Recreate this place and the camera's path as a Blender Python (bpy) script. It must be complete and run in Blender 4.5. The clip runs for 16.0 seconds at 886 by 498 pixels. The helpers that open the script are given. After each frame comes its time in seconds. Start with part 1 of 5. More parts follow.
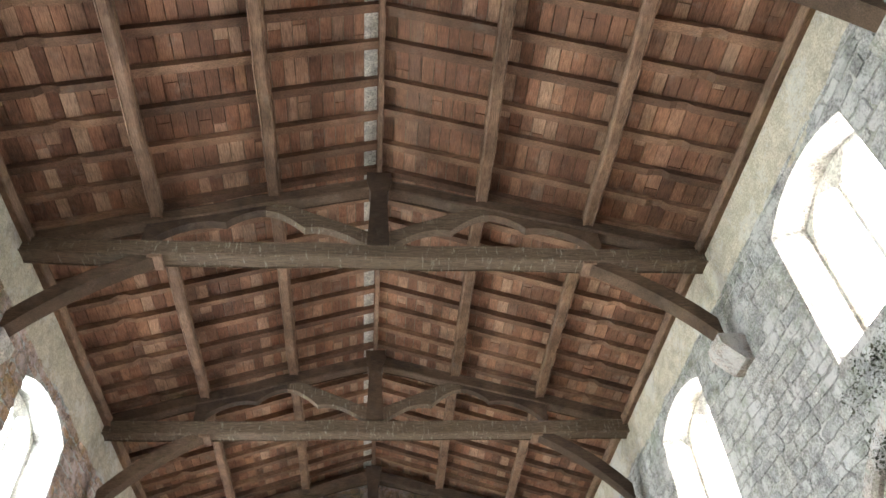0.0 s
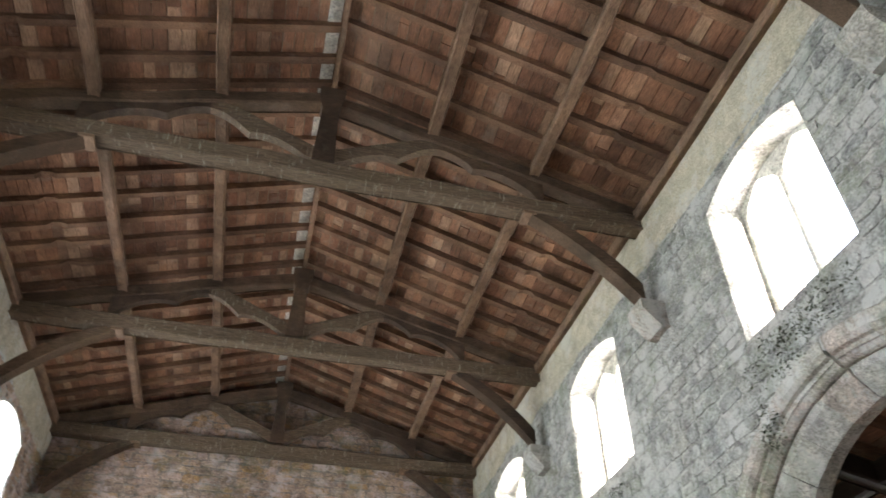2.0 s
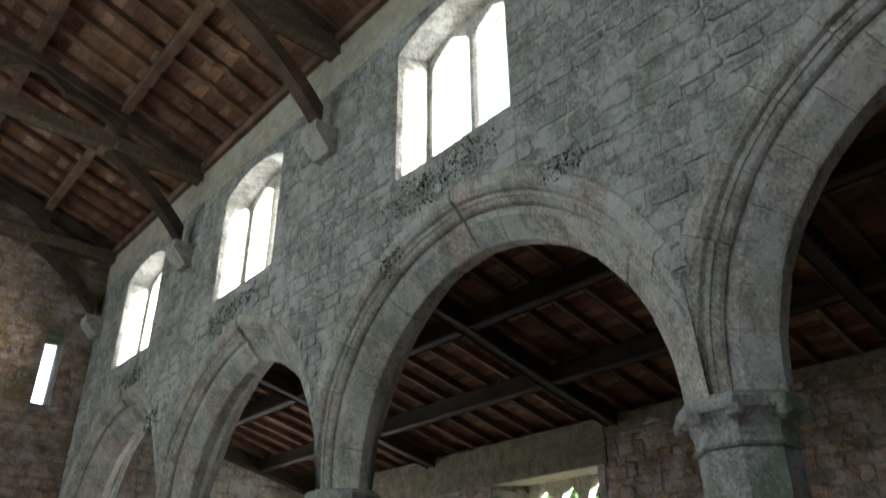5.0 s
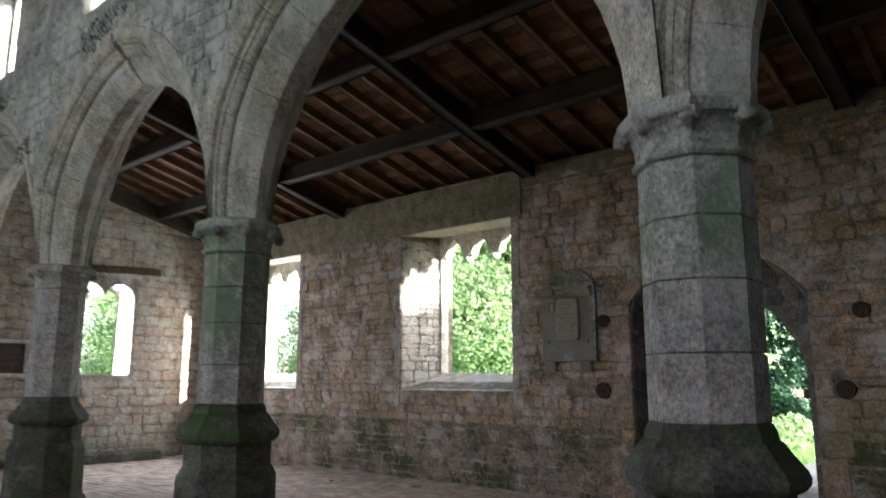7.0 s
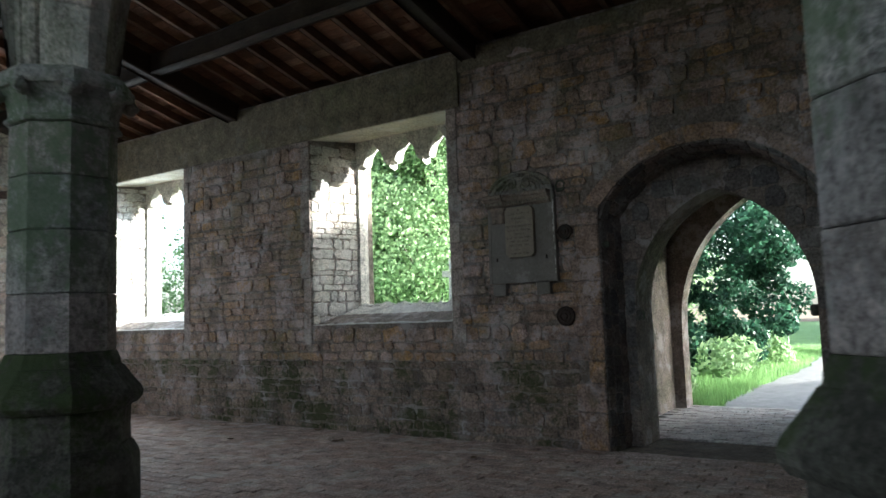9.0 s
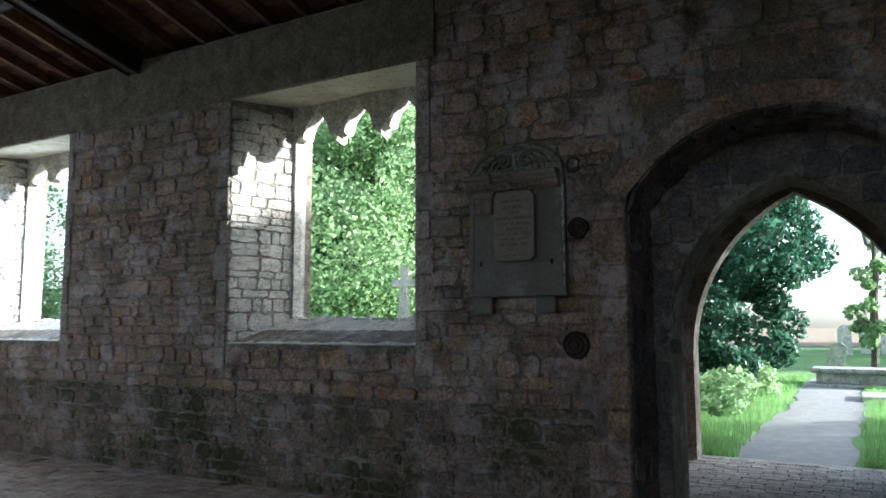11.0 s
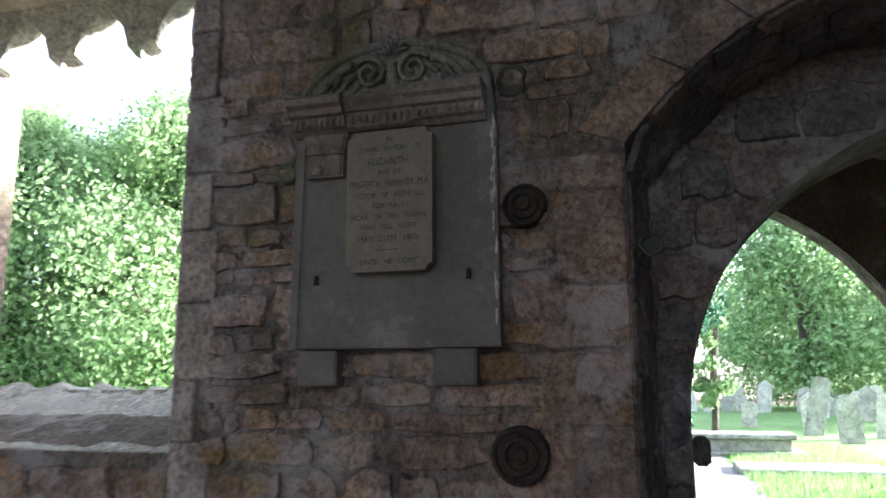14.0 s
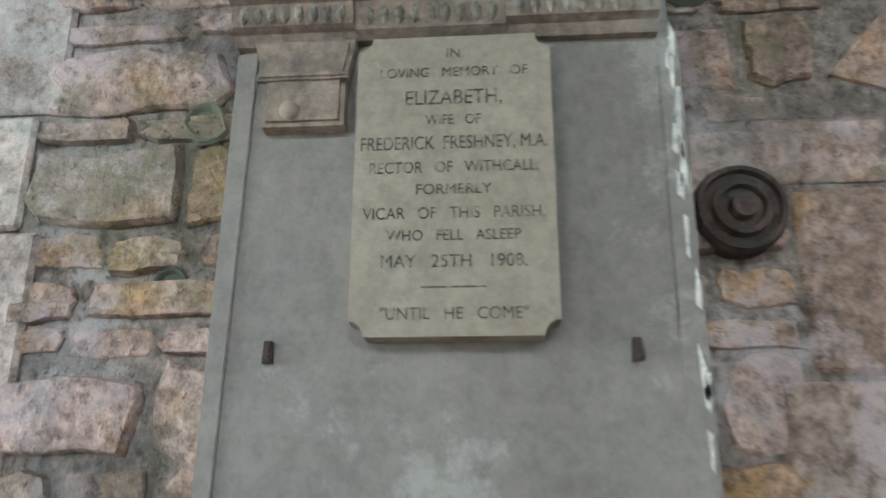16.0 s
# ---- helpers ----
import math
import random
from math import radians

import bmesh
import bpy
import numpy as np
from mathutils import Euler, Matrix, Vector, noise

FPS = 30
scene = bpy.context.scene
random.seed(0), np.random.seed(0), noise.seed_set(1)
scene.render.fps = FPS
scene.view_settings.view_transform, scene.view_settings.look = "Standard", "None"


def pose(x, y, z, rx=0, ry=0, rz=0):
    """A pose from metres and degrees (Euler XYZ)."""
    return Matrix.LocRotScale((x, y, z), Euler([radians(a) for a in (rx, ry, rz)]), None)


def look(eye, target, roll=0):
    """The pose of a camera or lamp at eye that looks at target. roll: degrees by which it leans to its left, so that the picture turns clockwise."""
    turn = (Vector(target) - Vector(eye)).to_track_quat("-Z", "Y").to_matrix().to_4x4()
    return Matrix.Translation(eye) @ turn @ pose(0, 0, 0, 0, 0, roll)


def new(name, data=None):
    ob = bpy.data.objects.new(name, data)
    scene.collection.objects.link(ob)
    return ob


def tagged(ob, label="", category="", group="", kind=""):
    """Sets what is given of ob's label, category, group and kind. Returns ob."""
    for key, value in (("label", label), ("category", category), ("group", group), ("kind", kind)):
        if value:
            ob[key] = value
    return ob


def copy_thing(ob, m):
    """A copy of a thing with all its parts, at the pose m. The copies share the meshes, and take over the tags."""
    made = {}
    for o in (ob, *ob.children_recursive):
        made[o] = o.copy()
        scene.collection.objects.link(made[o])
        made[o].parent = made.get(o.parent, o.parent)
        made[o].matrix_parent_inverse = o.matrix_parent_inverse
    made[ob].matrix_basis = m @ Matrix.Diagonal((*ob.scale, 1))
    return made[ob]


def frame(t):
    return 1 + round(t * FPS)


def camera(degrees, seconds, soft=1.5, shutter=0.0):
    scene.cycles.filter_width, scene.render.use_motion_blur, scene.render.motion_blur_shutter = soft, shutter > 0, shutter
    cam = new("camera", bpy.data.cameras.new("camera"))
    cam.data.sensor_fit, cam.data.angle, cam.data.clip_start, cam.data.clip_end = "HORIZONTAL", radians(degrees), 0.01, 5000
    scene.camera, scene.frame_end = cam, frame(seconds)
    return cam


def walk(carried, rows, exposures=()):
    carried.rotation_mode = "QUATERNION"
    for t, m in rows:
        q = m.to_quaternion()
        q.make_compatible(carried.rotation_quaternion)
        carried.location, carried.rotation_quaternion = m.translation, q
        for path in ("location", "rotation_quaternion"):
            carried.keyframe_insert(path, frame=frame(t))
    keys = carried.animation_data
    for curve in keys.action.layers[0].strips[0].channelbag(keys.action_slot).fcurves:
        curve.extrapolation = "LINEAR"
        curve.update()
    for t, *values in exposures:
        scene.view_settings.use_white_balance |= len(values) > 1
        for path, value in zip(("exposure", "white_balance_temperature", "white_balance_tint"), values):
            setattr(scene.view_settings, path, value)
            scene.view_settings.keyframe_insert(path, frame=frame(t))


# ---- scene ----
from mathutils.geometry import tessellate_polygon

cam = camera(62.2, 16.0, shutter=0.5)
PATH = [
    (0, (-1.152, 2.343, 1.729), (-0.971, 3.731, 3.157), -4.3),
    (0.5, (-1.173, 2.391, 1.718), (-0.965, 3.794, 3.128), -2.8),
    (1, (-1.178, 2.455, 1.698), (-0.94, 3.904, 3.056), -0.9),
    (1.5, (-1.18, 2.445, 1.694), (-0.898, 3.919, 3.015), 0.1),
    (2, (-1.167, 2.427, 1.697), (-0.803, 3.902, 2.998), -0.0),
    (2.5, (-1.103, 2.417, 1.7), (-0.578, 3.857, 2.985), -0.4),
    (3, (-1.071, 2.406, 1.65), (-0.316, 3.762, 2.912), -1.7),
    (5.5, (-0.652, 2.464, 1.517), (0.59, 3.825, 2.293), 0.1),
    (6, (-0.538, 2.557, 1.479), (0.78, 3.93, 2.093), 0.1),
    (6.5, (-0.405, 2.764, 1.424), (0.988, 4.118, 1.9), 0.2),
    (7, (-0.166, 3.027, 1.377), (1.305, 4.336, 1.73), 0.1),
    (7.5, (0.145, 3.342, 1.356), (1.684, 4.587, 1.639), -0.4),
    (8, (0.397, 3.727, 1.325), (1.981, 4.927, 1.553), -1.1),
    (8.5, (0.734, 4.072, 1.32), (2.355, 5.227, 1.516), -1.7),
    (11, (2.741, 5.723, 1.4), (4.469, 6.708, 1.608), -0.1),
    (11.5, (3.164, 5.943, 1.442), (4.919, 6.871, 1.683), 0.9),
    (12, (3.561, 6.218, 1.442), (5.346, 7.074, 1.726), 0.7),
    (12.5, (3.972, 6.47, 1.436), (5.792, 7.242, 1.738), 0.1),
    (13, (4.418, 6.711, 1.45), (6.268, 7.401, 1.771), -0.5),
    (13.5, (4.824, 6.904, 1.469), (6.696, 7.528, 1.799), -0.6),
    (14, (5.272, 7.026, 1.498), (7.161, 7.576, 1.855), -0.3),
    (14.5, (5.649, 7.222, 1.544), (7.552, 7.693, 1.945), 0.1),
    (15, (5.97, 7.42, 1.625), (7.874, 7.828, 2.077), 0.9),
    (15.5, (6.322, 7.609, 1.641), (8.228, 7.916, 2.163), 0.8),
    (16, (6.525, 7.826, 1.678), (8.432, 7.975, 2.263), 0.2),
]
EXPOSURES = [(0.0, 4.8, 6450, 12), (2.0, 4.35, 6350, 11), (3.2, 3.55, 6150, 6), (5.3, 3.0, 6150, 5), (6.0, 3.2, 6300, 13), (7.0, 3.15, 6150, 9), (8.7, 2.5, 5750, 3), (10.8, 2.05, 5400, 2), (13.2, 1.8, 5400, 2),
             (14.0, 2.95, 5750, 11), (14.5, 4.35, 6300, 18), (15.0, 5.0, 6350, 21), (15.5, 5.15, 6150, 15), (16.0, 5.2, 5750, 3)]
SKY, SUN, HIGH, LOW, END = 0.15, 5.0, 10.5, 1.8, 22.0
walk(cam, [(t, look(eye, target, roll)) for t, eye, target, roll in PATH], EXPOSURES)

# ---- world and sun ----
SUN_FROM = Vector((0.57, -1.0, 0.29)).normalized()
world = bpy.data.worlds.new("sky")
scene.world = world
world.use_nodes = True
wn = world.node_tree.nodes
sky = wn.new("ShaderNodeTexSky")
sky.sky_type = 'NISHITA'
sky.sun_disc = False
sky.sun_elevation = math.asin(SUN_FROM.z)
sky.sun_rotation = math.atan2(SUN_FROM.x, SUN_FROM.y)
sky.dust_density = 2.4
wn["Background"].inputs["Strength"].default_value = SKY
haze = wn.new("ShaderNodeHueSaturation")
haze.inputs["Saturation"].default_value = 0.5
world.node_tree.links.new(sky.outputs["Color"], haze.inputs["Color"])
world.node_tree.links.new(haze.outputs["Color"], wn["Background"].inputs["Color"])
sun = new("sun", bpy.data.lights.new("sun", 'SUN'))
sun.data.energy, sun.data.angle, sun.data.color = SUN, radians(0.55), (1.0, 0.93, 0.82)
sun.matrix_world = look(SUN_FROM * 40, (0, 0, 0))


def opening_lamp(eye, target, width, height, power, color=(0.86, 0.94, 1.0)):
    """An area lamp in a wall opening: the sky's light, or added fill."""
    ob = new("opening_lamp", bpy.data.lights.new("opening_lamp", 'AREA'))
    ob.data.shape, ob.data.size, ob.data.size_y, ob.data.energy, ob.data.color = 'RECTANGLE', width, height, power, color
    ob.matrix_world = look(eye, target)


for y in (-1.35, 2.5, 6.44, 10.34, 14.0):
    opening_lamp((3.70, y, 6.36), (0, y, 6.30), 1.7, 1.9, HIGH * 0.8)
    opening_lamp((-5.96, y, 6.36), (-3, y, 6.30), 1.7, 1.9, HIGH * 2.1)
# Added warm fill for arcade and aisle, from two unseen low openings
for y, k in ((8.4, 1.0), (12.3, 1.7)):
    opening_lamp((-5.85, y, 2.5), (-3, y, 2.6), 1.9, 2.1, LOW * k, (1.0, 0.93, 0.83))
opening_lamp((5.57, 16.86, 2.2), (5.57, 12, 2.0), 1.0, 1.3, END)
opening_lamp((8.58, 14.72, 2.45), (6, 14.0, 1.5), 0.9, 1.7, END * 0.6)


# ---- materials ----
class Nodes:
    """A small hand for node graphs of one material."""
    def __init__(self, name):
        self.mat = bpy.data.materials.new(name)
        self.mat.use_nodes = True
        self.tree = self.mat.node_tree
        self.bsdf = self.tree.nodes["Principled BSDF"]
        self.pos = self.add("ShaderNodeNewGeometry").outputs["Position"]

    def add(self, kind, **values):
        n = self.tree.nodes.new(kind)
        for k, v in values.items():
            n.inputs[k].default_value = v
        return n

    def link(self, a, b):
        self.tree.links.new(a, b)

    def noise(self, scale, detail=4.0, rough=0.6, vec=None, squash=None):
        n = self.add("ShaderNodeTexNoise", Scale=scale, Detail=detail, Roughness=rough)
        src = vec or self.pos
        if squash:
            m = self.add("ShaderNodeMapping", Scale=squash)
            self.link(src, m.inputs["Vector"])
            src = m.outputs["Vector"]
        self.link(src, n.inputs["Vector"])
        return n.outputs["Fac"]

    def ramp(self, fac, stops):
        n = self.add("ShaderNodeValToRGB")
        e = n.color_ramp.elements
        while len(e) < len(stops):
            e.new(0.5)
        for el, (p, c) in zip(e, stops):
            el.position = p
            el.color = (*c, 1) if isinstance(c, tuple) else (c, c, c, 1)
        self.link(fac, n.inputs["Fac"])
        return n.outputs["Color"]

    def mix(self, fac, a, b, mode='MIX'):
        n = self.tree.nodes.new("ShaderNodeMix")
        n.data_type, n.blend_type = 'RGBA', mode
        for sock, v in ((0, fac), (6, a), (7, b)):
            if isinstance(v, (int, float)):
                n.inputs[sock].default_value = v
            elif isinstance(v, tuple):
                n.inputs[sock].default_value = (*v, 1)
            else:
                self.link(v, n.inputs[sock])
        return n.outputs[2]

    def math(self, op, a, b=0.0):
        n = self.tree.nodes.new("ShaderNodeMath")
        n.operation = op
        for i, v in enumerate((a, b)):
            if isinstance(v, (int, float)):
                n.inputs[i].default_value = v
            else:
                self.link(v, n.inputs[i])
        return n.outputs[0]

    def chance(self):
        """One random value for each piece: an object of its own or an island of a joined mesh."""
        return self.math('FRACT', self.math('ADD', self.add("ShaderNodeObjectInfo").outputs["Random"],
                         self.add("ShaderNodeNewGeometry").outputs["Random Per Island"]))

    def finish(self, color, rough=0.85, bump=None, strength=0.4, distance=0.01, metal=0.0):
        self.link(color, self.bsdf.inputs["Base Color"])
        if isinstance(rough, (int, float)):
            self.bsdf.inputs["Roughness"].default_value = rough
        else:
            self.link(rough, self.bsdf.inputs["Roughness"])
        self.bsdf.inputs["Metallic"].default_value = metal
        self.bsdf.inputs["Specular IOR Level"].default_value = 0.3
        if bump is not None:
            b = self.add("ShaderNodeBump", Strength=strength, Distance=distance)
            self.link(bump, b.inputs["Height"])
            self.link(b.outputs["Normal"], self.bsdf.inputs["Normal"])
        return self.mat


def stone_material(name, palette, moss=0.3, lime=0.2, soot=0.3, moss_color=(0.10, 0.13, 0.035), bump=0.5, streak=1.0, wash=(0.60, 0.585, 0.55), tints=None, grain=1.0):
    """Weathered stone: a colour for each piece, grain, pits, lichen, lime wash and soot in ragged patches."""
    n = Nodes(name)
    k = len(palette)
    base = n.ramp(n.chance(), [(i / k, c) for i, c in enumerate(palette)])
    mid = n.noise(6.0, 6, 0.65)
    fine = n.noise(42.0, 7, 0.72)
    if tints:
        patch = n.noise(4.2, 7, 0.7)
        base = n.mix(0.5, base, n.ramp(patch, [(0.25 + 0.5 * i / (len(tints) - 1), c) for i, c in enumerate(tints)]))
    col = n.mix(grain, base, n.ramp(mid, [(0.30, 0.55), (0.70, 1.35)]), 'MULTIPLY')
    col = n.mix(0.85 * grain, col, n.ramp(fine, [(0.36, 0.38), (0.60, 1.3)]), 'MULTIPLY')
    ragged = n.math('MULTIPLY', n.math('SUBTRACT', n.noise(17.0, 8, 0.75), 0.5), 0.55)
    tall = (1, 1, streak)
    limes = n.math('ADD', n.noise(2.6, 8, 0.65, None, tall), ragged)
    limes = n.ramp(limes, [(0.56 - 0.12 * lime, 0.0), (0.64 - 0.1 * lime, 1.0)])
    col = n.mix(n.math('MULTIPLY', limes, min(0.85, lime * 1.8)), col, wash)
    soots = n.math('ADD', n.noise(1.7, 9, 0.68, None, (1, 1, streak * 1.4)), ragged)
    soots = n.ramp(soots, [(0.58 - 0.14 * soot, 0.0), (0.67 - 0.12 * soot, 1.0)])
    col = n.mix(n.math('MULTIPLY', soots, min(0.9, soot * 1.6)), col, (0.045, 0.042, 0.036))
    mosses = n.math('ADD', n.noise(1.5, 9, 0.66, None, tall), ragged)
    mosses = n.ramp(mosses, [(0.58 - 0.17 * moss, 0.0), (0.69 - 0.15 * moss, 1.0)])
    col = n.mix(n.math('MULTIPLY', mosses, min(0.92, moss * 1.7)), col, moss_color)
    pits = n.ramp(n.noise(75.0, 3, 0.6), [(0.30, 0.0), (0.42, 1.0)])
    h = n.math('ADD', n.math('MULTIPLY', fine, 0.7), n.math('MULTIPLY', pits, 0.35))
    return n.finish(col, 0.92, n.math('ADD', h, n.math('MULTIPLY', mid, 1.4)), bump, 0.02)


def rich(colours, k=1.14):
    """The same colours, further from grey."""
    return [tuple(max(0.01, sum(c) / 3 + (v - sum(c) / 3) * k) for v in c) for c in colours]


def wood_material(name, palette, along=(1, 1, 1), dust=0.2):
    n = Nodes(name)
    tex = n.add("ShaderNodeTexCoord").outputs["Object"]
    base = n.ramp(n.chance(), [(i / len(palette), c) for i, c in enumerate(palette)])
    grain = n.noise(9.0, 8, 0.65, tex, along)
    blotch = n.noise(2.2, 4)
    col = n.mix(0.9, base, n.ramp(grain, [(0.34, 0.4), (0.66, 1.35)]), 'MULTIPLY')
    col = n.mix(0.8, col, n.ramp(blotch, [(0.34, 0.45), (0.66, 1.3)]), 'MULTIPLY')
    dusts = n.ramp(n.noise(3.7, 8, 0.7), [(0.55, 0.0), (0.75, 1.0)])
    col = n.mix(n.math('MULTIPLY', dusts, dust), col, (0.36, 0.32, 0.27))
    return n.finish(col, 0.8, grain, 0.5, 0.008)


M_RUBBLE = stone_material("rubble stone", rich([(0.27, 0.185, 0.14), (0.46, 0.35, 0.28), (0.20, 0.15, 0.125), (0.46, 0.28, 0.13), (0.40, 0.285, 0.245), (0.52, 0.43, 0.35),
                          (0.25, 0.165, 0.13), (0.44, 0.33, 0.28), (0.29, 0.235, 0.20), (0.50, 0.37, 0.33)]), moss=0.33, lime=0.42, soot=0.30, bump=1.0, moss_color=(0.14, 0.125, 0.036), wash=(0.61, 0.50, 0.485),
                          tints=rich([(0.13, 0.10, 0.08), (0.30, 0.22, 0.18), (0.50, 0.38, 0.325), (0.48, 0.285, 0.12), (0.54, 0.44, 0.39)]))
M_MORTAR = stone_material("lime mortar", rich([(0.24, 0.195, 0.165), (0.28, 0.235, 0.205)]), moss=0.28, lime=0.42, soot=0.3, bump=1.0, moss_color=(0.10, 0.095, 0.035), wash=(0.50, 0.445, 0.425))
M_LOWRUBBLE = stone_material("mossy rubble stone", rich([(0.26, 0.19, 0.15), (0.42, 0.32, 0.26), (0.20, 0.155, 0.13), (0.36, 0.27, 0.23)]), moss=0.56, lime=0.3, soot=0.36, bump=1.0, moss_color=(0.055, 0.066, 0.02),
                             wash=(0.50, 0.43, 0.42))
M_ASHLAR = stone_material("grey limestone", [(0.34, 0.335, 0.315), (0.44, 0.43, 0.395), (0.31, 0.31, 0.30), (0.49, 0.47, 0.43), (0.40, 0.375, 0.335), (0.29, 0.29, 0.28)],
                          moss=0.27, lime=0.62, soot=0.17, moss_color=(0.15, 0.175, 0.085), bump=0.9, streak=0.8, wash=(0.58, 0.57, 0.545),
                          tints=[(0.26, 0.26, 0.25), (0.38, 0.375, 0.36), (0.50, 0.485, 0.45), (0.33, 0.32, 0.28)])
M_JOINT = stone_material("pale mortar", [(0.38, 0.37, 0.345), (0.42, 0.40, 0.37)], moss=0.2, lime=0.45, soot=0.2, moss_color=(0.14, 0.165, 0.07), bump=1.0)
M_DRESSED = stone_material("dressed limestone", [(0.47, 0.44, 0.39), (0.53, 0.485, 0.42), (0.44, 0.42, 0.39), (0.49, 0.42, 0.37)], moss=0.24, lime=0.42, soot=0.16,
                           moss_color=(0.16, 0.20, 0.115), bump=0.6, streak=0.5, wash=(0.60, 0.585, 0.565))
M_SHAFT = stone_material("algae-streaked limestone", [(0.42, 0.42, 0.40), (0.48, 0.46, 0.43), (0.40, 0.39, 0.385), (0.45, 0.40, 0.385)], moss=0.45, lime=0.4, soot=0.26,
                         moss_color=(0.17, 0.235, 0.14), bump=0.9, streak=0.6, wash=(0.56, 0.54, 0.55))
M_MOSSY = stone_material("mossy base stone", [(0.13, 0.13, 0.11), (0.18, 0.165, 0.14), (0.10, 0.10, 0.085)], moss=0.5, lime=0.2, soot=0.5, moss_color=(0.065, 0.095, 0.035), bump=0.9, wash=(0.36, 0.33, 0.29))
M_PALE = stone_material("pale window stone", [(0.58, 0.555, 0.50), (0.64, 0.605, 0.54)], moss=0.06, lime=0.35, soot=0.08, bump=0.5)
M_PLASTER = stone_material("grey render", [(0.20, 0.165, 0.115), (0.215, 0.175, 0.12)], moss=0.16, lime=0.06, soot=0.15, bump=0.15)
M_OAK = wood_material("old oak", [(0.105, 0.064, 0.04), (0.135, 0.085, 0.054), (0.08, 0.05, 0.033)], (1.2, 14, 14), 0.16)
n = Nodes("streaked oak")
streaks = n.ramp(n.noise(5.0, 5, 0.7, None, (7, 1, 1.1)), [(0.58, 0.0), (0.66, 1.0)])
grains = n.noise(8.0, 7, 0.65, None, (1.0, 10, 10))
M_TIE = n.finish(n.mix(n.math('MULTIPLY', streaks, 0.55), n.mix(0.9, (0.15, 0.105, 0.07), n.ramp(grains, [(0.34, 0.4), (0.66, 1.3)]), 'MULTIPLY'), (0.42, 0.38, 0.31)), 0.85, grains, 0.5, 0.01)
M_OAKY = wood_material("old oak purlin", [(0.215, 0.13, 0.08), (0.25, 0.155, 0.10)], (14, 1.2, 14), 0.25)
# Aisle beams: the black shadows of side light are put into this oak's colour
M_SHADED_OAK = wood_material("shaded aisle oak", [(0.042, 0.027, 0.019), (0.055, 0.036, 0.025)], (14, 1.2, 14), 0.06)
M_BOARD = wood_material("roof boards", [(0.25, 0.115, 0.066), (0.35, 0.18, 0.105), (0.14, 0.064, 0.038), (0.44, 0.275, 0.18), (0.30, 0.145, 0.085), (0.20, 0.095, 0.056)], (14, 1.0, 14), 0.36)
M_END = stone_material("pale end wall stone", rich([(0.40, 0.34, 0.28), (0.45, 0.39, 0.32), (0.36, 0.32, 0.28), (0.42, 0.33, 0.27)]), moss=0.15, lime=0.35, soot=0.12, wash=(0.55, 0.52, 0.49))
M_REVEAL = stone_material("pale grey reveal stone", [(0.54, 0.52, 0.48), (0.60, 0.57, 0.52), (0.46, 0.445, 0.42), (0.56, 0.51, 0.45)], moss=0.1, lime=0.4, soot=0.1, bump=0.6)
# Lining of the door recess: a palette darker than the wall's rubble
M_LINING = stone_material("arch lining stone", [(0.17, 0.155, 0.15), (0.23, 0.20, 0.18), (0.13, 0.125, 0.125), (0.27, 0.21, 0.18)], moss=0.15, lime=0.15, soot=0.3, bump=0.5)
M_JAMB = stone_material("pinkish jamb stone", rich([(0.38, 0.30, 0.27), (0.42, 0.35, 0.31), (0.34, 0.28, 0.25)]), moss=0.1, lime=0.2, soot=0.15, bump=0.4)
M_CREAM = stone_material("cream lime plaster", [(0.49, 0.43, 0.335), (0.51, 0.45, 0.35)], moss=0.08, lime=0.3, soot=0.12, bump=0.35, grain=0.6)
M_RAFTER = wood_material("rafters", [(0.22, 0.118, 0.07), (0.28, 0.16, 0.098), (0.15, 0.082, 0.05)], (1.2, 14, 14), 0.25)
M_BRICK = stone_material("floor brick", [(0.40, 0.28, 0.23), (0.46, 0.34, 0.29), (0.36, 0.27, 0.235), (0.50, 0.39, 0.34)], moss=0.03, lime=0.2, soot=0.06, bump=0.3)
# Porch brick, its colour lightened and greyed for the skylight on it
M_SKYLIT_BRICK = stone_material("sky-lit porch brick", [(0.46, 0.42, 0.40), (0.52, 0.48, 0.46), (0.42, 0.37, 0.35)], moss=0.05, lime=0.2, soot=0.06, bump=0.3)
M_SAND = stone_material("floor joint sand", [(0.12, 0.09, 0.07), (0.14, 0.105, 0.082)], moss=0.1, lime=0.05, soot=0.1)

n = Nodes("wall moss and hole shade")
M_MOSS_AND_HOLE = n.finish(n.ramp(n.chance(), [(0.0, (0.06, 0.065, 0.05)), (0.7, (0.11, 0.115, 0.08)), (1.0, (0.17, 0.17, 0.12))]), 0.95)

# ---- mesh helpers ----
def mesh_object(name, verts, faces, mat, parent=None, label="", smooth=False):
    me = bpy.data.meshes.new(name)
    me.from_pydata([tuple(v) for v in verts], [], [tuple(f) for f in faces])
    me.materials.append(mat)
    if smooth:
        for p in me.polygons:
            p.use_smooth = True
    me.update()
    ob = new(name, me)
    ob.parent = parent
    if label:
        tagged(ob, label)
    return ob


def part(name, bm, material, parent=None, label="", smooth=False):
    me = bpy.data.meshes.new(name)
    bmesh.ops.recalc_face_normals(bm, faces=bm.faces)
    bm.to_mesh(me)
    bm.free()
    me.materials.append(material)
    if smooth:
        for p in me.polygons:
            p.use_smooth = True
    ob = new(name, me)
    ob.parent = parent
    if label:
        tagged(ob, label)
    return ob


def thing(name, label, category, at=(0, 0, 0), group="", kind=""):
    ob = new(name)
    ob.location = at
    return tagged(ob, label, category, group, kind)


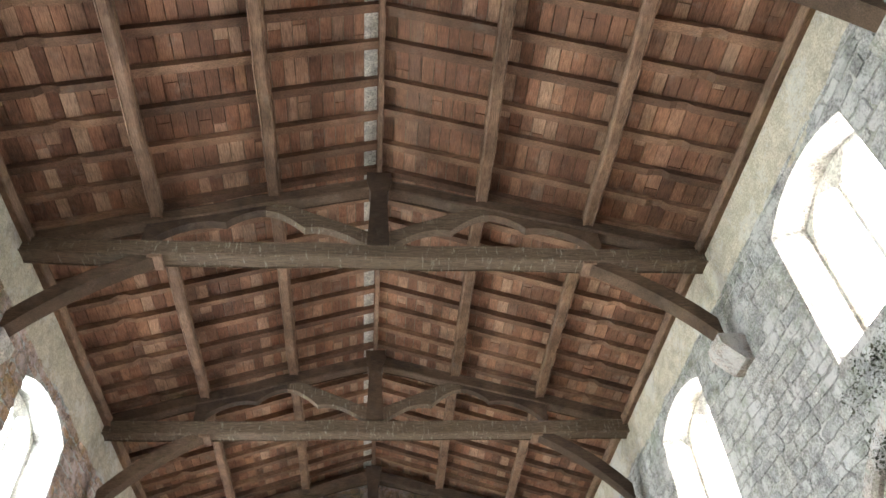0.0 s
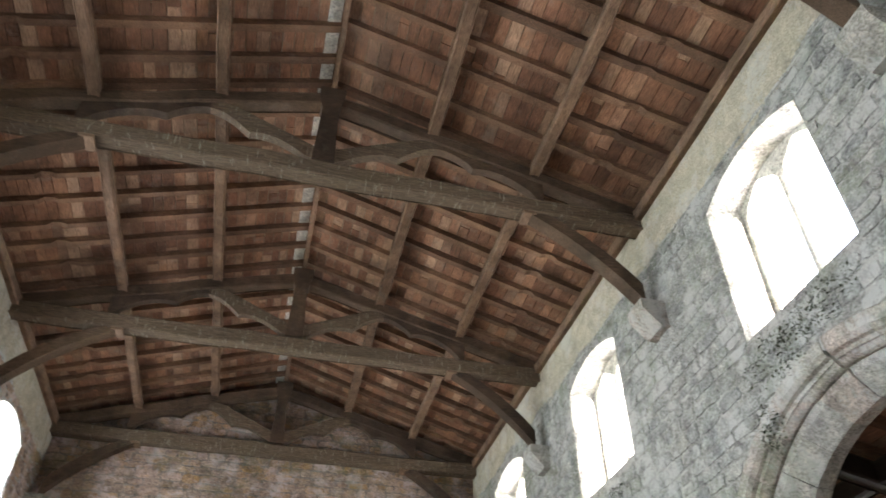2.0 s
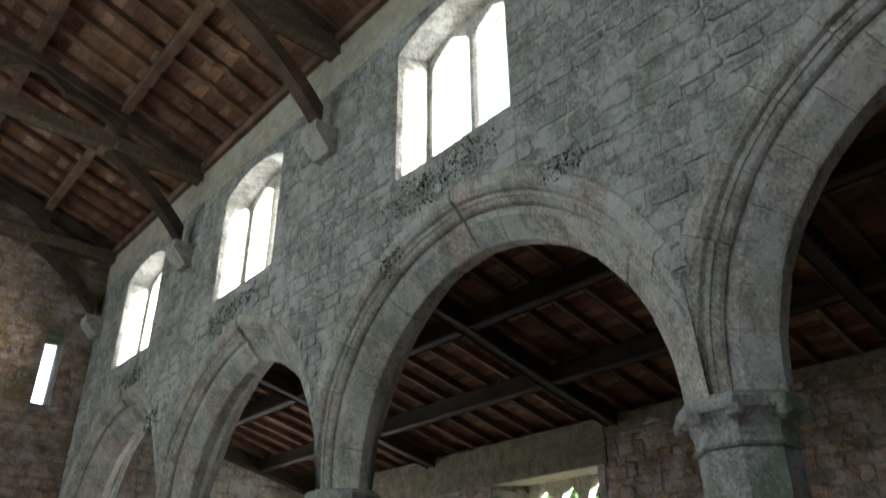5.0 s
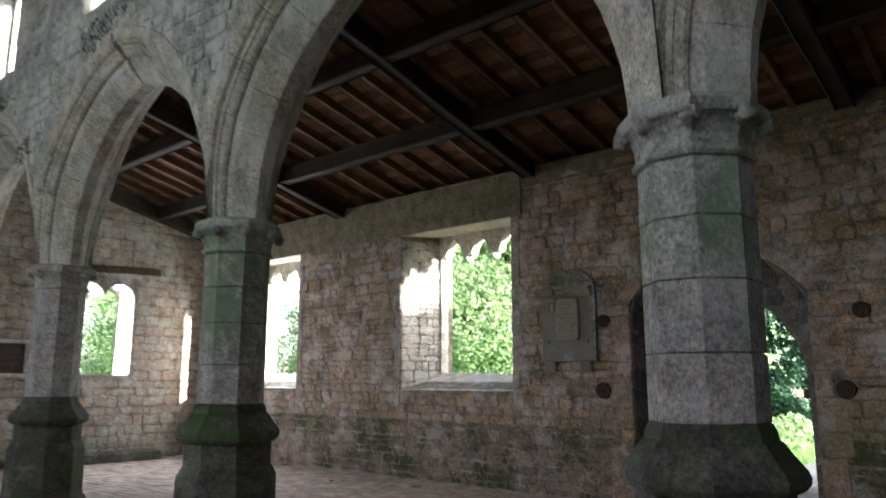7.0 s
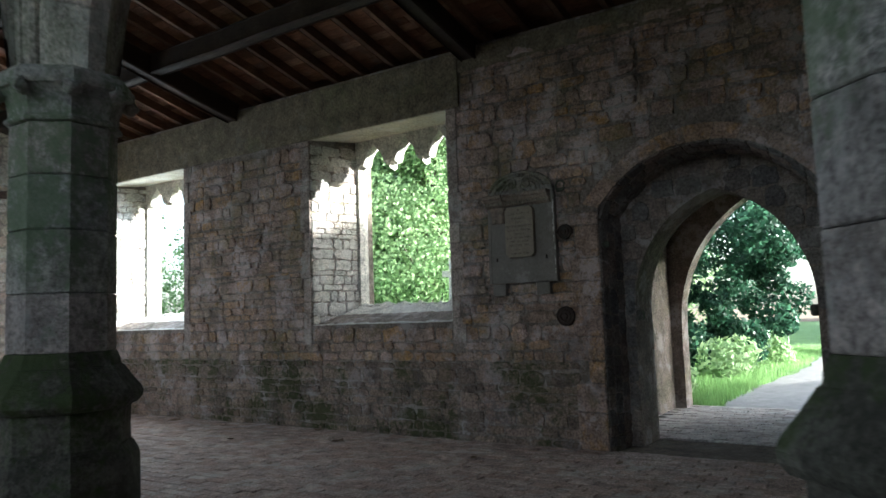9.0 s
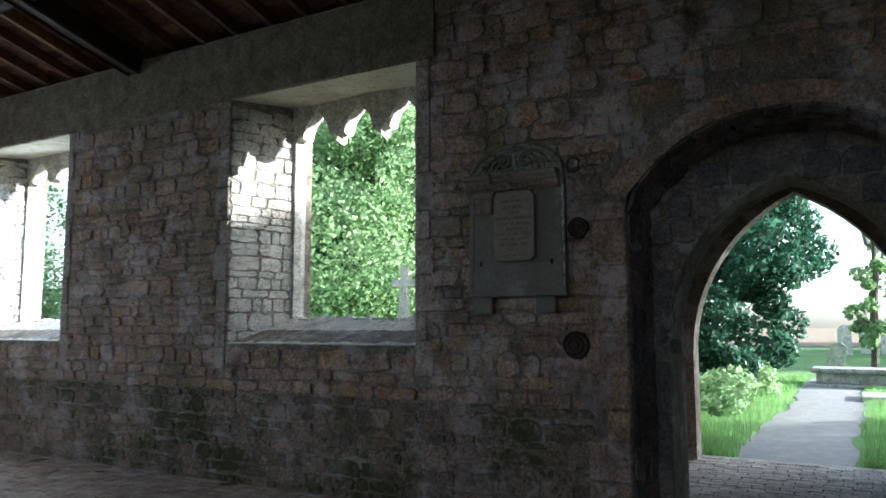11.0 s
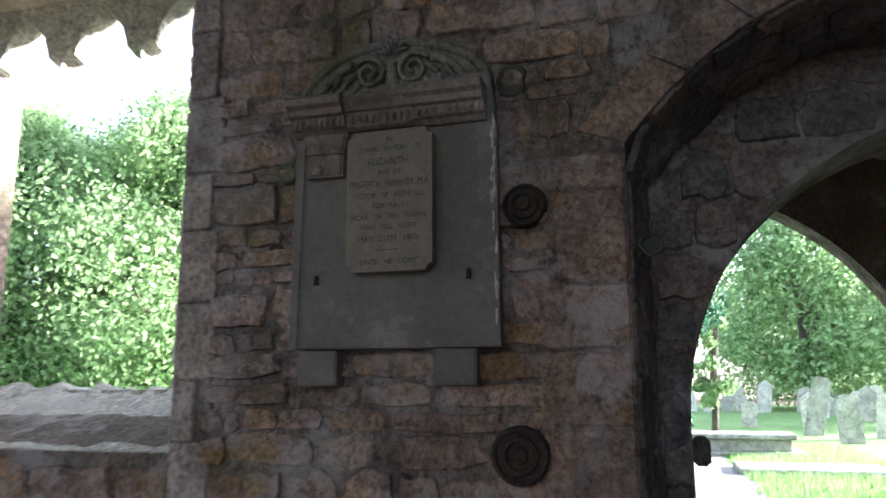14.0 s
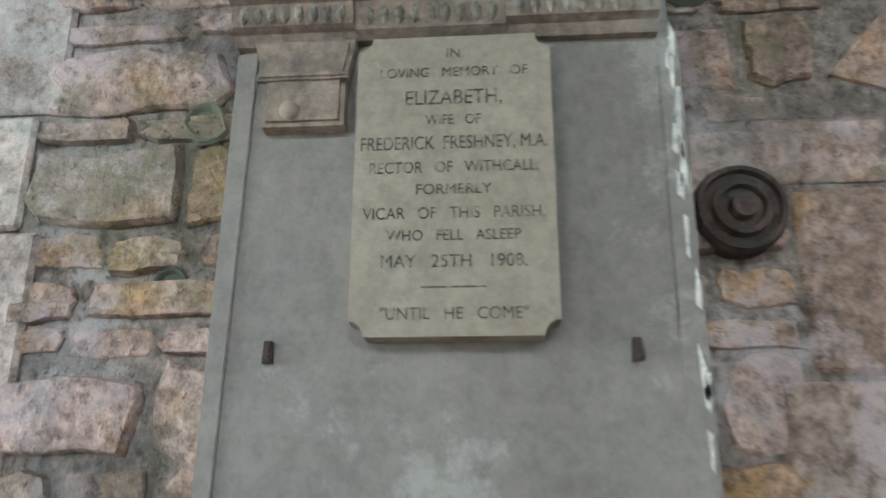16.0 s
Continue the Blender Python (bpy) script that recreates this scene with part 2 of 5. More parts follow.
def box(bm, x0, x1, y0, y1, z0, z1, bevel=0.0):
    r = bmesh.ops.create_cube(bm, size=1.0, matrix=Matrix.LocRotScale(((x0 + x1) / 2, (y0 + y1) / 2, (z0 + z1) / 2), None, (x1 - x0, y1 - y0, z1 - z0)))
    if bevel:
        bmesh.ops.bevel(bm, geom=list({e for v in r["verts"] for e in v.link_edges}), offset=bevel, segments=1, affect='EDGES')
    return r["verts"]


def beam(bm, a, b, w, h, wobble=0.0, cuts=1, bevel=0.012, seed=0):
    """A squared timber from a to b, w wide and h deep, hewn a little uneven."""
    a, b = Vector(a), Vector(b)
    d = (b - a).normalized()
    side = d.cross(Vector((0, 0, 1))).normalized()
    up = side.cross(d)
    rnd = random.Random(seed)
    rings = []
    for i in range(cuts + 1):
        c = a.lerp(b, i / cuts) + (side * rnd.uniform(-1, 1) + up * rnd.uniform(-1, 1)) * wobble
        k = 1 + rnd.uniform(-1, 1) * wobble * 2
        ring = []
        for sx, sy in ((-1, -1), (1, -1), (1, 1), (-1, 1)):
            for ex, ey in (((sx, 0), (0, sy)) if sx * sy < 0 else ((0, sy), (sx, 0))):
                p = c + side * (sx * w / 2 - (0 if ex else sx * bevel)) * k + up * (sy * h / 2 - (0 if ey else sy * bevel)) * k
                ring.append(bm.verts.new(p))
        rings.append(ring)
    n = len(rings[0])
    for r0, r1 in zip(rings, rings[1:]):
        for j in range(n):
            bm.faces.new((r0[j], r0[(j + 1) % n], r1[(j + 1) % n], r1[j]))
    bm.faces.new(rings[0][::-1])
    bm.faces.new(rings[-1])


def slab(bm, pts, axis, c0, c1):
    """A flat outline of (u, z) drawn through the axis 'x' or 'y' from c0 to c1."""
    def put(u, z, c):
        return bm.verts.new((c, u, z) if axis == 'x' else (u, c, z))
    f = [put(u, z, c0) for u, z in pts]
    g = [put(u, z, c1) for u, z in pts]
    tris = tessellate_polygon([[Vector((u, z, 0)) for u, z in pts]])
    for a, b, c in tris:
        bm.faces.new((f[a], f[b], f[c]))
        bm.faces.new((g[c], g[b], g[a]))
    k = len(pts)
    for i in range(k):
        bm.faces.new((f[i], f[(i + 1) % k], g[(i + 1) % k], g[i]))


def pierced(name, axis, sections, outline, mat, parent=None):
    """A wall with openings: sections of (coordinate, loops); the loops change from section to section, so that reveals may splay."""
    verts, faces = [], []
    def put(c, pts):
        base = len(verts)
        verts.extend([(c, u, z) if axis == 'x' else (u, c, z) for u, z in pts])
        return base
    ends = []
    for c, loops in (sections[0], sections[-1]):
        allpts = [outline] + loops
        base = put(c, [p for l in allpts for p in l])
        tris = tessellate_polygon([[Vector((u, z, 0)) for u, z in l] for l in allpts])
        faces.extend([tuple(base + i for i in t) for t in tris])
        ends.append(base)
    k = len(outline)
    for i in range(k):
        faces.append((ends[0] + i, ends[0] + (i + 1) % k, ends[1] + (i + 1) % k, ends[1] + i))
    for li in range(len(sections[0][1])):
        bases = [put(c, loops[li]) for c, loops in sections]
        m = len(sections[0][1][li])
        for b0, b1 in zip(bases, bases[1:]):
            for i in range(m):
                faces.append((b0 + i, b0 + (i + 1) % m, b1 + (i + 1) % m, b1 + i))
    bm = bmesh.new()
    vs = [bm.verts.new(v) for v in verts]
    for f in faces:
        try:
            bm.faces.new([vs[i] for i in f])
        except ValueError:
            pass
    bmesh.ops.remove_doubles(bm, verts=bm.verts, dist=0.0005)
    return part(name, bm, mat, parent)


def arc(u, s, z0, h, n=12):
    """Points of an arch over the middle u, half span s, from the springing z0, rise h, from the low u to the high u: pointed where h is over s."""
    pts = []
    if h >= s:
        r = (h * h + s * s) / (2 * s)
        top = math.acos((r - s) / r)
        for i in range(n + 1):
            a = top * i / n
            pts.append((u - s + r - r * math.cos(a), z0 + r * math.sin(a)))
        pts += [(2 * u - p, z) for p, z in pts[-2::-1]]
    else:
        r = (s * s + h * h) / (2 * h)
        half = math.asin(s / r)
        for i in range(2 * n + 1):
            a = -half + half * i / n
            pts.append((u + r * math.sin(a), z0 + h - r + r * math.cos(a)))
    return pts


def opening(u, s, z0, zs, h, n=12):
    return arc(u, s, zs, h, n) + [(u + s, z0), (u - s, z0)]


def blend(a, b, f):
    return [(p[0] * (1 - f) + q[0] * f, p[1] * (1 - f) + q[1] * f) for p, q in zip(a, b)]


# ---- stones of the walls ----
def stone_variants(count, n=12, lift=0.015, seed=3):
    """Unit stones (u, v, out) with worn edges, shared by all walls."""
    rnd = random.Random(seed)
    out = []
    for _ in range(count):
        ring = []
        square = rnd.uniform(5, 11)
        for i in range(n):
            a = 2 * math.pi * (i + 0.5) / n
            c, s = math.cos(a), math.sin(a)
            k = (abs(c) ** square + abs(s) ** square) ** (-1 / square)
            ring.append((0.5 * k * c + rnd.uniform(-0.055, 0.05), 0.5 * k * s + rnd.uniform(-0.12, 0.10)))
        v = [(x, y, -0.02) for x, y in ring] + [(x * 0.97, y * 0.96, lift * 0.45) for x, y in ring]
        v += [(x * 0.92, y * 0.88, lift + rnd.uniform(-0.005, 0.006)) for x, y in ring] + [(rnd.uniform(-.1, .1), rnd.uniform(-.1, .1), lift + rnd.uniform(0, 0.008))]
        f = []
        for r in (0, n):
            f += [(r + i, r + (i + 1) % n, r + n + (i + 1) % n, r + n + i) for i in range(n)]
        f += [(2 * n + i, 2 * n + (i + 1) % n, 3 * n) for i in range(n)]
        out.append((np.array(v), f))
    return out


STONES = stone_variants(24)


def lay_stones(owner, axis, c, way, u0, u1, z0, z1, blocked, mat, high, wide, near=None, seed=1, gap=0.008, most=300, name="stone", proud=(0.5, 1.5)):
    """Courses of stones on the plane axis = c, facing way (+1/-1). blocked(z) gives the stretches of u that stay free.
    Those inside near (u0, u1, z0, z1) are pieces of their own."""
    rnd = random.Random(seed)
    meshes = []
    verts, faces = [], []
    single = 0
    z = z0
    while z < z1 - 0.04:
        h = min(rnd.uniform(*high), z1 - z)
        holes = sorted([b for q in (0.05, 0.5, 0.95) for b in blocked(z + h * q)])
        spans, u = [], u0
        for a, b in holes:
            if a > u:
                spans.append((u, min(a, u1)))
            u = max(u, b)
        if u < u1:
            spans.append((u, u1))
        for a, b in spans:
            u = a
            while u < b - 0.03:
                w = rnd.uniform(*wide) * (1.0 if rnd.random() < 0.8 else 0.55)
                w = max(w, 0.85 * h)
                if b - u - w < 0.10:
                    w = b - u
                w = min(w, b - u)
                hh = h * rnd.uniform(0.85, 1.06)
                v, f = STONES[rnd.randrange(len(STONES))]
                cu, cz = u + w / 2, z + h / 2 + rnd.uniform(-0.01, 0.01)
                sw, sh, dep = w - gap, hh - gap, rnd.uniform(*proud)
                tilt = rnd.uniform(-0.05, 0.05)
                if near and near[0] < cu < near[1] and near[2] < cz < near[3] and single < most:
                    k = [i for i, q in enumerate(STONES) if q[0] is v][0]
                    key = (axis, way, k)
                    if key not in STONE_MESH:
                        pts = [(way * p[2], p[0], p[1]) if axis == 'x' else (p[0], way * p[2], p[1]) for p in v]
                        flip = (axis == 'x') == (way < 0)
                        me = bpy.data.meshes.new("stone")
                        me.from_pydata(pts, [], [q[::-1] if flip else q for q in f])
                        STONE_MESH[key] = me
                    me = STONE_MESH[key]
                    if not me.materials:
                        me.materials.append(mat)
                    ob = new(name, me)
                    ob.material_slots[0].link = 'OBJECT'
                    ob.material_slots[0].material = mat
                    ob.location = (c, cu, cz) if axis == 'x' else (cu, c, cz)
                    ob.scale = (dep, sw, sh) if axis == 'x' else (sw, dep, sh)
                    ob.parent = owner
                    single += 1
                else:
                    base = len(verts)
                    du, dz = v[:, 0] * sw, v[:, 1] * sh
                    uu, zz, cc = cu + du - dz * tilt, cz + dz + du * tilt, c + way * v[:, 2] * dep
                    pts = np.stack([cc, uu, zz] if axis == 'x' else [uu, cc, zz], 1)
                    verts.extend(pts.tolist())
                    flip = (axis == 'x') == (way < 0)
                    faces.extend([tuple(base + i for i in (q[::-1] if flip else q)) for q in f])
                u += w
        z += h
    if verts:
        ob = mesh_object(name + "work", verts, faces, mat, owner)
        tagged(ob, kind="stuff")


STONE_MESH = {}

# ---- plan ----
XN, XS, XP = 2.85, 3.65, 3.25          # arcade wall: nave face, aisle face, middle of the piers
XL = -5.12                              # far nave wall
XW, XO = 7.70, 8.60                     # aisle wall: inner and outer face
YE, YB = 16.15, -6.0                    # end walls of nave and aisle
RIDGE = -1.13
PIERS = [0.45, 4.42, 8.38, 12.05]
ENDS = [-3.4] + PIERS + [16.0]
SPRING, HALF = 2.68, 0.31
BAYS = [((a + b) / 2, (b - a) / 2 - HALF) for a, b in zip(ENDS, ENDS[1:])]
RISE = 1.75
CLER = [-1.35, 2.5, 6.44, 10.34, 14.0]  # clerestory windows

# ---- arcade wall ----
def offset_arc(u, s, off, n=14):
    """The arch line moved outwards by off, below the springing too."""
    h = max(RISE, s * 1.005)
    r = (h * h + s * s) / (2 * s)
    cx = u - s + r
    R = r + off
    top = math.acos((cx - u) / R)
    left = [(cx - R * math.cos(top * i / n), SPRING + R * math.sin(top * i / n)) for i in range(n + 1)]
    return left + [(2 * u - p, z) for p, z in left[-2::-1]]


line = []
for (u, s), a, b in zip(BAYS, ENDS, ENDS[1:]):
    pts = [p for p in offset_arc(u, s, 0.37) if a <= p[0] <= b]
    line += [(a, pts[0][1])] + pts + [(b, pts[-1][1])]
outline = [(YB, line[0][1])] + line + [(YE, line[-1][1]), (YE, 8.0), (YB, 8.0)]
clean = []
for p in outline:
    if not clean or (abs(p[0] - clean[-1][0]) + abs(p[1] - clean[-1][1])) > 0.004:
        clean.append(p)


def cler_loops(c):
    f = opening(c, 0.77, 5.38, 6.97, 0.2, 6)
    return f, opening(c, 0.67, 5.60, 6.99, 0.2, 6)


loops = [cler_loops(c) for c in CLER]
arcade = pierced("wall_arcade", 'x', [(XN, [f for f, _ in loops]), (XN + 0.34, [g for _, g in loops]), (XS, [g for _, g in loops])], clean, M_JOINT)
tagged(arcade, "grey limestone arcade wall with green lichen patches", "wall", kind="structure")


def ring_profile(order):
    """(x, outwards) of one order of an arch, from nave face to aisle face."""
    if order == 0:
        half = [(0.0, 0.0), (-0.062, 0.0), (-0.08, 0.012), (-0.15, 0.085), (-0.225, 0.165), (-0.245, 0.22), (-0.25, 0.28)]
    else:
        half = [(-0.235, 0.225), (-0.275, 0.225), (-0.30, 0.24), (-0.325, 0.275), (-0.34, 0.28), (-0.35, 0.31), (-0.385, 0.325), (-0.414, 0.365), (-0.42, 0.46), (-0.40, 0.48)]
    if order == 0:
        return half[::-1] + [(-x, o) for x, o in half[1:]]
    return half


def voussoirs(owner, u, s):
    h = max(RISE, s * 1.005)
    r = (h * h + s * s) / (2 * s)
    cx = u - s + r
    full = math.acos((r - s) / r)
    for order in (0, 1):
        count = 8 if order == 0 else 7
        for side in (1, -1):
            for k in range(count):
                a0, a1 = full * k / count + 0.0012, full * (k + 1) / count - 0.0012
                if k == count - 1:
                    a1 = full
                rnd = random.Random(int(u * 100) + order * 50 + k * 3 + side)
                push = rnd.uniform(-0.006, 0.006)
                for sx in ((1,) if order == 0 else (1, -1)):
                    prof = ring_profile(order)
                    verts, faces = [], []
                    steps = 3
                    m = len(prof)
                    for i in range(steps + 1):
                        a = a0 + (a1 - a0) * i / steps
                        edge = 0.003 if i in (0, steps) else 0.0
                        for x, o in prof:
                            R = r + o + push + edge
                            y, z = cx - R * math.cos(a), SPRING + R * math.sin(a)
                            y = max(min(y, u), u - s - HALF + 0.003)
                            slim = 0.74 + 0.26 * min(1.0, (z - SPRING) / 0.9)
                            verts.append((XP + sx * x * slim, y if side > 0 else 2 * u - y, z))
                    for i in range(steps):
                        for j in range(m - 1):
                            q = (i * m + j, i * m + j + 1, (i + 1) * m + j + 1, (i + 1) * m + j)
                            faces.append(q if side * sx > 0 else q[::-1])
                    faces.append(tuple(range(m)))
                    faces.append(tuple(range(steps * m, steps * m + m))[::-1])
                    mesh_object("voussoir", verts, faces, M_DRESSED, owner)


# ---- piers ----
def octagon(r, turn=22.5):
    return [(r * math.cos(radians(turn + 45 * i)) / math.cos(radians(22.5)), r * math.sin(radians(turn + 45 * i)) / math.cos(radians(22.5))) for i in range(8)]


def turned8(bm, rows):
    """An eight-sided solid from rows of (z, half width across flats)."""
    rings = [[bm.verts.new((x, y, z)) for x, y in octagon(r)] for z, r in rows]
    for a, b in zip(rings, rings[1:]):
        for j in range(8):
            bm.faces.new((a[j], a[(j + 1) % 8], b[(j + 1) % 8], b[j]))
    bm.faces.new(rings[0][::-1])
    bm.faces.new(rings[-1])


def pier(y):
    p = thing("pier", "octagonal limestone pier streaked green with a mossy moulded base", "pillar", (XP, y, 0), "piers of the arcade")
    bm = bmesh.new()
    turned8(bm, [(0, 0.44), (0.05, 0.42), (0.14, 0.372), (0.61, 0.365), (0.64, 0.36), (0.70, 0.328)])
    part("plinth", bm, M_MOSSY, p, "dark mossy plinth block")
    bm = bmesh.new()
    turned8(bm, [(0.70, 0.322), (0.78, 0.318), (0.89, 0.322), (0.90, 0.355), (0.93, 0.378), (0.96, 0.382), (0.99, 0.37), (1.05, 0.325), (1.11, 0.285), (1.115, 0.272), (1.15, 0.268), (1.165, 0.262), (1.19, 0.25)])
    part("base", bm, M_MOSSY, p, "moulded base green with moss")
    zs = [1.19, 1.50, 1.83, 2.12, 2.40]
    for a, b in zip(zs, zs[1:]):
        bm = bmesh.new()
        turned8(bm, [(a + 0.002, 0.243), (a + 0.008, 0.249), (b - 0.008, 0.249), (b - 0.002, 0.243)])
        part("drum", bm, M_SHAFT, p)
    bm = bmesh.new()
    turned8(bm, [(2.40, 0.25), (2.405, 0.268), (2.42, 0.275), (2.435, 0.268), (2.44, 0.255), (2.50, 0.258), (2.55, 0.275), (2.585, 0.305), (2.59, 0.325), (2.61, 0.335), (2.65, 0.335), (2.68, 0.31)])
    cap = part("capital", bm, M_SHAFT, p, "moulded capital with worn leaf knobs")
    for i in range(8):
        a = radians(45 * i + 22.5)
        bm = bmesh.new()
        bmesh.ops.create_icosphere(bm, subdivisions=2, radius=0.05)
        for v in bm.verts:
            v.co *= 1 + 0.7 * noise.noise(v.co * 34 + Vector((i, y, 0)))
            v.co = Vector((math.cos(a) * 0.325 + v.co.x, math.sin(a) * 0.325 + v.co.y, 2.575 + v.co.z * 0.9))
        part("leaf_knob", bm, M_SHAFT, cap, smooth=True)


for y in PIERS[1:] + [PIERS[0], 16.02]:
    pier(y)
for u, s in BAYS[1:]:
    voussoirs(arcade, u, s)

# ---- clerestory stonework ----
def arcade_blocked(z):
    out = []
    for (u, s) in BAYS:
        pts = offset_arc(u, s, 0.45)
        ys = [p for p in pts if p[1] >= z]
        if z < SPRING:
            out.append((u - s - 0.4, u + s + 0.4))
        elif ys:
            out.append((ys[0][0], ys[-1][0]))
    for c in CLER:
        if 5.36 < z < 7.2:
            k = 0.78 if z < 6.97 else 0.78 * math.sqrt(max(0.0, 1 - (z - 6.97) / 0.21))
            out.append((c - k, c + k))
    return out


def moss_clump(y, z, w, h, seed):
    """Dark tufts of moss hanging in the joints of the wall face."""
    r = np.random.RandomState(seed)
    count = int(900 * w * h) + 120
    rad, ang = np.sqrt(r.rand(count)), r.rand(count) * 6.283
    p = np.stack([XN - 0.008 - 0.02 * r.rand(count), y + w / 2 * rad * np.cos(ang) * (0.7 + 0.5 * r.rand(count)), z + h / 2 * rad * np.sin(ang) * (0.6 + 0.6 * r.rand(count))], 1)
    a, b = r.normal(size=(count, 3)) * (0.4, 1, 1), r.normal(size=(count, 3)) * (1, 0.7, 0.7)
    a *= (0.006 + 0.009 * r.rand(count))[:, None]
    b *= 0.006
    quad = np.stack([p - a, p + b, p + a, p - b], 1).reshape(-1, 3)
    ob = mesh_object("moss_clump", quad.tolist(), np.arange(count * 4).reshape(-1, 4).tolist(), M_MOSS_AND_HOLE)
    tagged(ob, "dark moss hanging on the limestone wall face", "moss", "moss of the arcade wall", "stuff")


for i, (y, z, w, h) in enumerate(((10.75, 5.02, 0.95, 0.42), (10.2, 5.12, 0.7, 0.25), (6.9, 5.05, 0.9, 0.5), (6.3, 5.15, 1.0, 0.35), (7.25, 4.55, 0.4, 0.5), (13.6, 4.95, 1.2, 0.35), (12.5, 4.1, 0.5, 0.4), (5.2, 4.55, 0.5, 0.25))):
    moss_clump(y, z, w, h, 60 + i)


# ---- nave: far wall, end walls ----
def far_loops(c):
    return opening(c, 0.77, 5.38, 6.97, 0.2, 6), opening(c, 0.67, 5.60, 6.99, 0.2, 6)


# The two low openings are unseen, added only for the fill lamps
loops = [far_loops(c) for c in CLER] + [([(y - 1.0, 1.3), (y + 1.0, 1.3), (y + 1.0, 3.6), (y - 1.0, 3.6)],) * 2 for y in (8.4, 12.3)]
far_wall = pierced("wall_far", 'x', [(XL, [f for f, _ in loops]), (XL - 0.34, [g for _, g in loops]), (XL - 0.8, [g for _, g in loops])],
                   [(YB, 0), (YE, 0), (YE, 8.0), (YB, 8.0)], M_JOINT)
tagged(far_wall, "pale rubble nave wall with clerestory windows", "wall", kind="structure")

slit_in = [(2.08, 5.0), (2.38, 5.0), (2.38, 6.3), (2.08, 6.3)]
slit_out = [(2.18, 5.2), (2.44, 5.2), (2.44, 6.3), (2.18, 6.3)]
end_nave = pierced("wall_end_nave", 'y', [(YE, [slit_in]), (YE + 0.8, [slit_out])],
                   [(XL - 0.8, 0), (XN, 0), (XN, 8.0), (RIDGE, 9.4), (XL - 0.8, 7.9)], M_MORTAR)
tagged(end_nave, "rubble gable wall with a narrow slit window", "wall", kind="structure")
wx = [(5.02, 1.46), (6.12, 1.46), (6.12, 2.78)] + [(5.85 + 0.27 * math.cos(a), 2.85 + 0.24 * math.sin(a)) for a in (0.2, 0.8, 1.4, 2.0, 2.6)] + [(5.57, 2.86)] \
    + [(5.29 + 0.27 * math.cos(a), 2.85 + 0.24 * math.sin(a)) for a in (0.5, 1.1, 1.7, 2.3, 2.9)] + [(5.02, 2.78)]
niche = [(3.82, 1.48), (4.34, 1.48), (4.34, 1.98), (3.82, 1.98)]
end_aisle = pierced("wall_end_aisle", 'y', [(YE + 0.05, [wx]), (YE + 0.75, [wx])], [(XN, 0), (XO, 0), (XO, 4.15), (XN, 5.5)], M_MORTAR)
tagged(end_aisle, "pale coursed stone end wall of the aisle with a two-light window", "wall", kind="structure")
back = pierced("wall_back", 'y', [(YB, []), (YB - 0.8, [])], [(XL - 0.8, 0), (XO, 0), (XO, 4.2), (XS, 5.5), (XS, 8.0), (RIDGE, 9.4), (XL - 0.8, 7.9)], M_MORTAR)
tagged(back, "rubble wall behind the entrance bay", "wall", kind="structure")

# ---- nave roof ----
SLOPE = 0.325
def roof_z(x):
    return 9.50 - SLOPE * abs(x - RIDGE)


def boards(name, x_from, x_to, zf, y0, y1, mat, seed, width=0.135):
    """Roof boards laid along the roof, each a thin plank of its own, joined into one ceiling."""
    rnd = random.Random(seed)
    verts, faces = [], []
    x = x_from
    step = 1 if x_to > x_from else -1
    while (x_to - x) * step > 0.02:
        w = min(width * rnd.uniform(0.85, 1.15), abs(x_to - x))
        xa, xb = x + step * 0.005, x + step * (w - 0.005)
        y = y0 - rnd.uniform(0, 0.9)
        while y < y1:
            L = rnd.uniform(0.9, 2.4)
            d = rnd.uniform(-0.005, 0.005)
            b = len(verts)
            for yy in (y + 0.003, y + L - 0.003):
                for xx, dz in ((xa, 0), (xb, 0), (xb, 0.025), (xa, 0.025)):
                    verts.append((xx, min(max(yy, y0), y1), zf(xx) + dz + d))
            faces += [(b, b + 1, b + 5, b + 4), (b + 1, b + 2, b + 6, b + 5), (b + 2, b + 3, b + 7, b + 6), (b + 3, b, b + 4, b + 7), (b, b + 3, b + 2, b + 1), (b + 4, b + 5, b + 6, b + 7)]
            y += L
        x += step * w
    return mesh_object(name, verts, faces, mat)


nave_ceiling = boards("ceiling_nave", RIDGE - 0.02, XL - 0.1, roof_z, YB, YE, M_BOARD, 5)
tagged(nave_ceiling, "reddish brown roof boards of the nave", "ceiling", kind="structure")
nave_ceiling_b = boards("ceiling_nave_south", RIDGE + 0.02, XN + 0.1, roof_z, YB, YE, M_BOARD, 6)
tagged(nave_ceiling_b, "reddish brown roof boards of the nave", "ceiling", kind="structure")
bm = bmesh.new()
for sx in (-1, 1):
    slab(bm, [(RIDGE, 9.56), (RIDGE + sx * 4.9, 9.56 - SLOPE * 4.9), (RIDGE + sx * 4.9, 9.64 - SLOPE * 4.9), (RIDGE, 9.64)], 'y', YB - 0.8, YE + 0.9)
tagged(part("roof_cover_nave", bm, M_PLASTER), "roof covering over the nave", "roof", kind="structure")

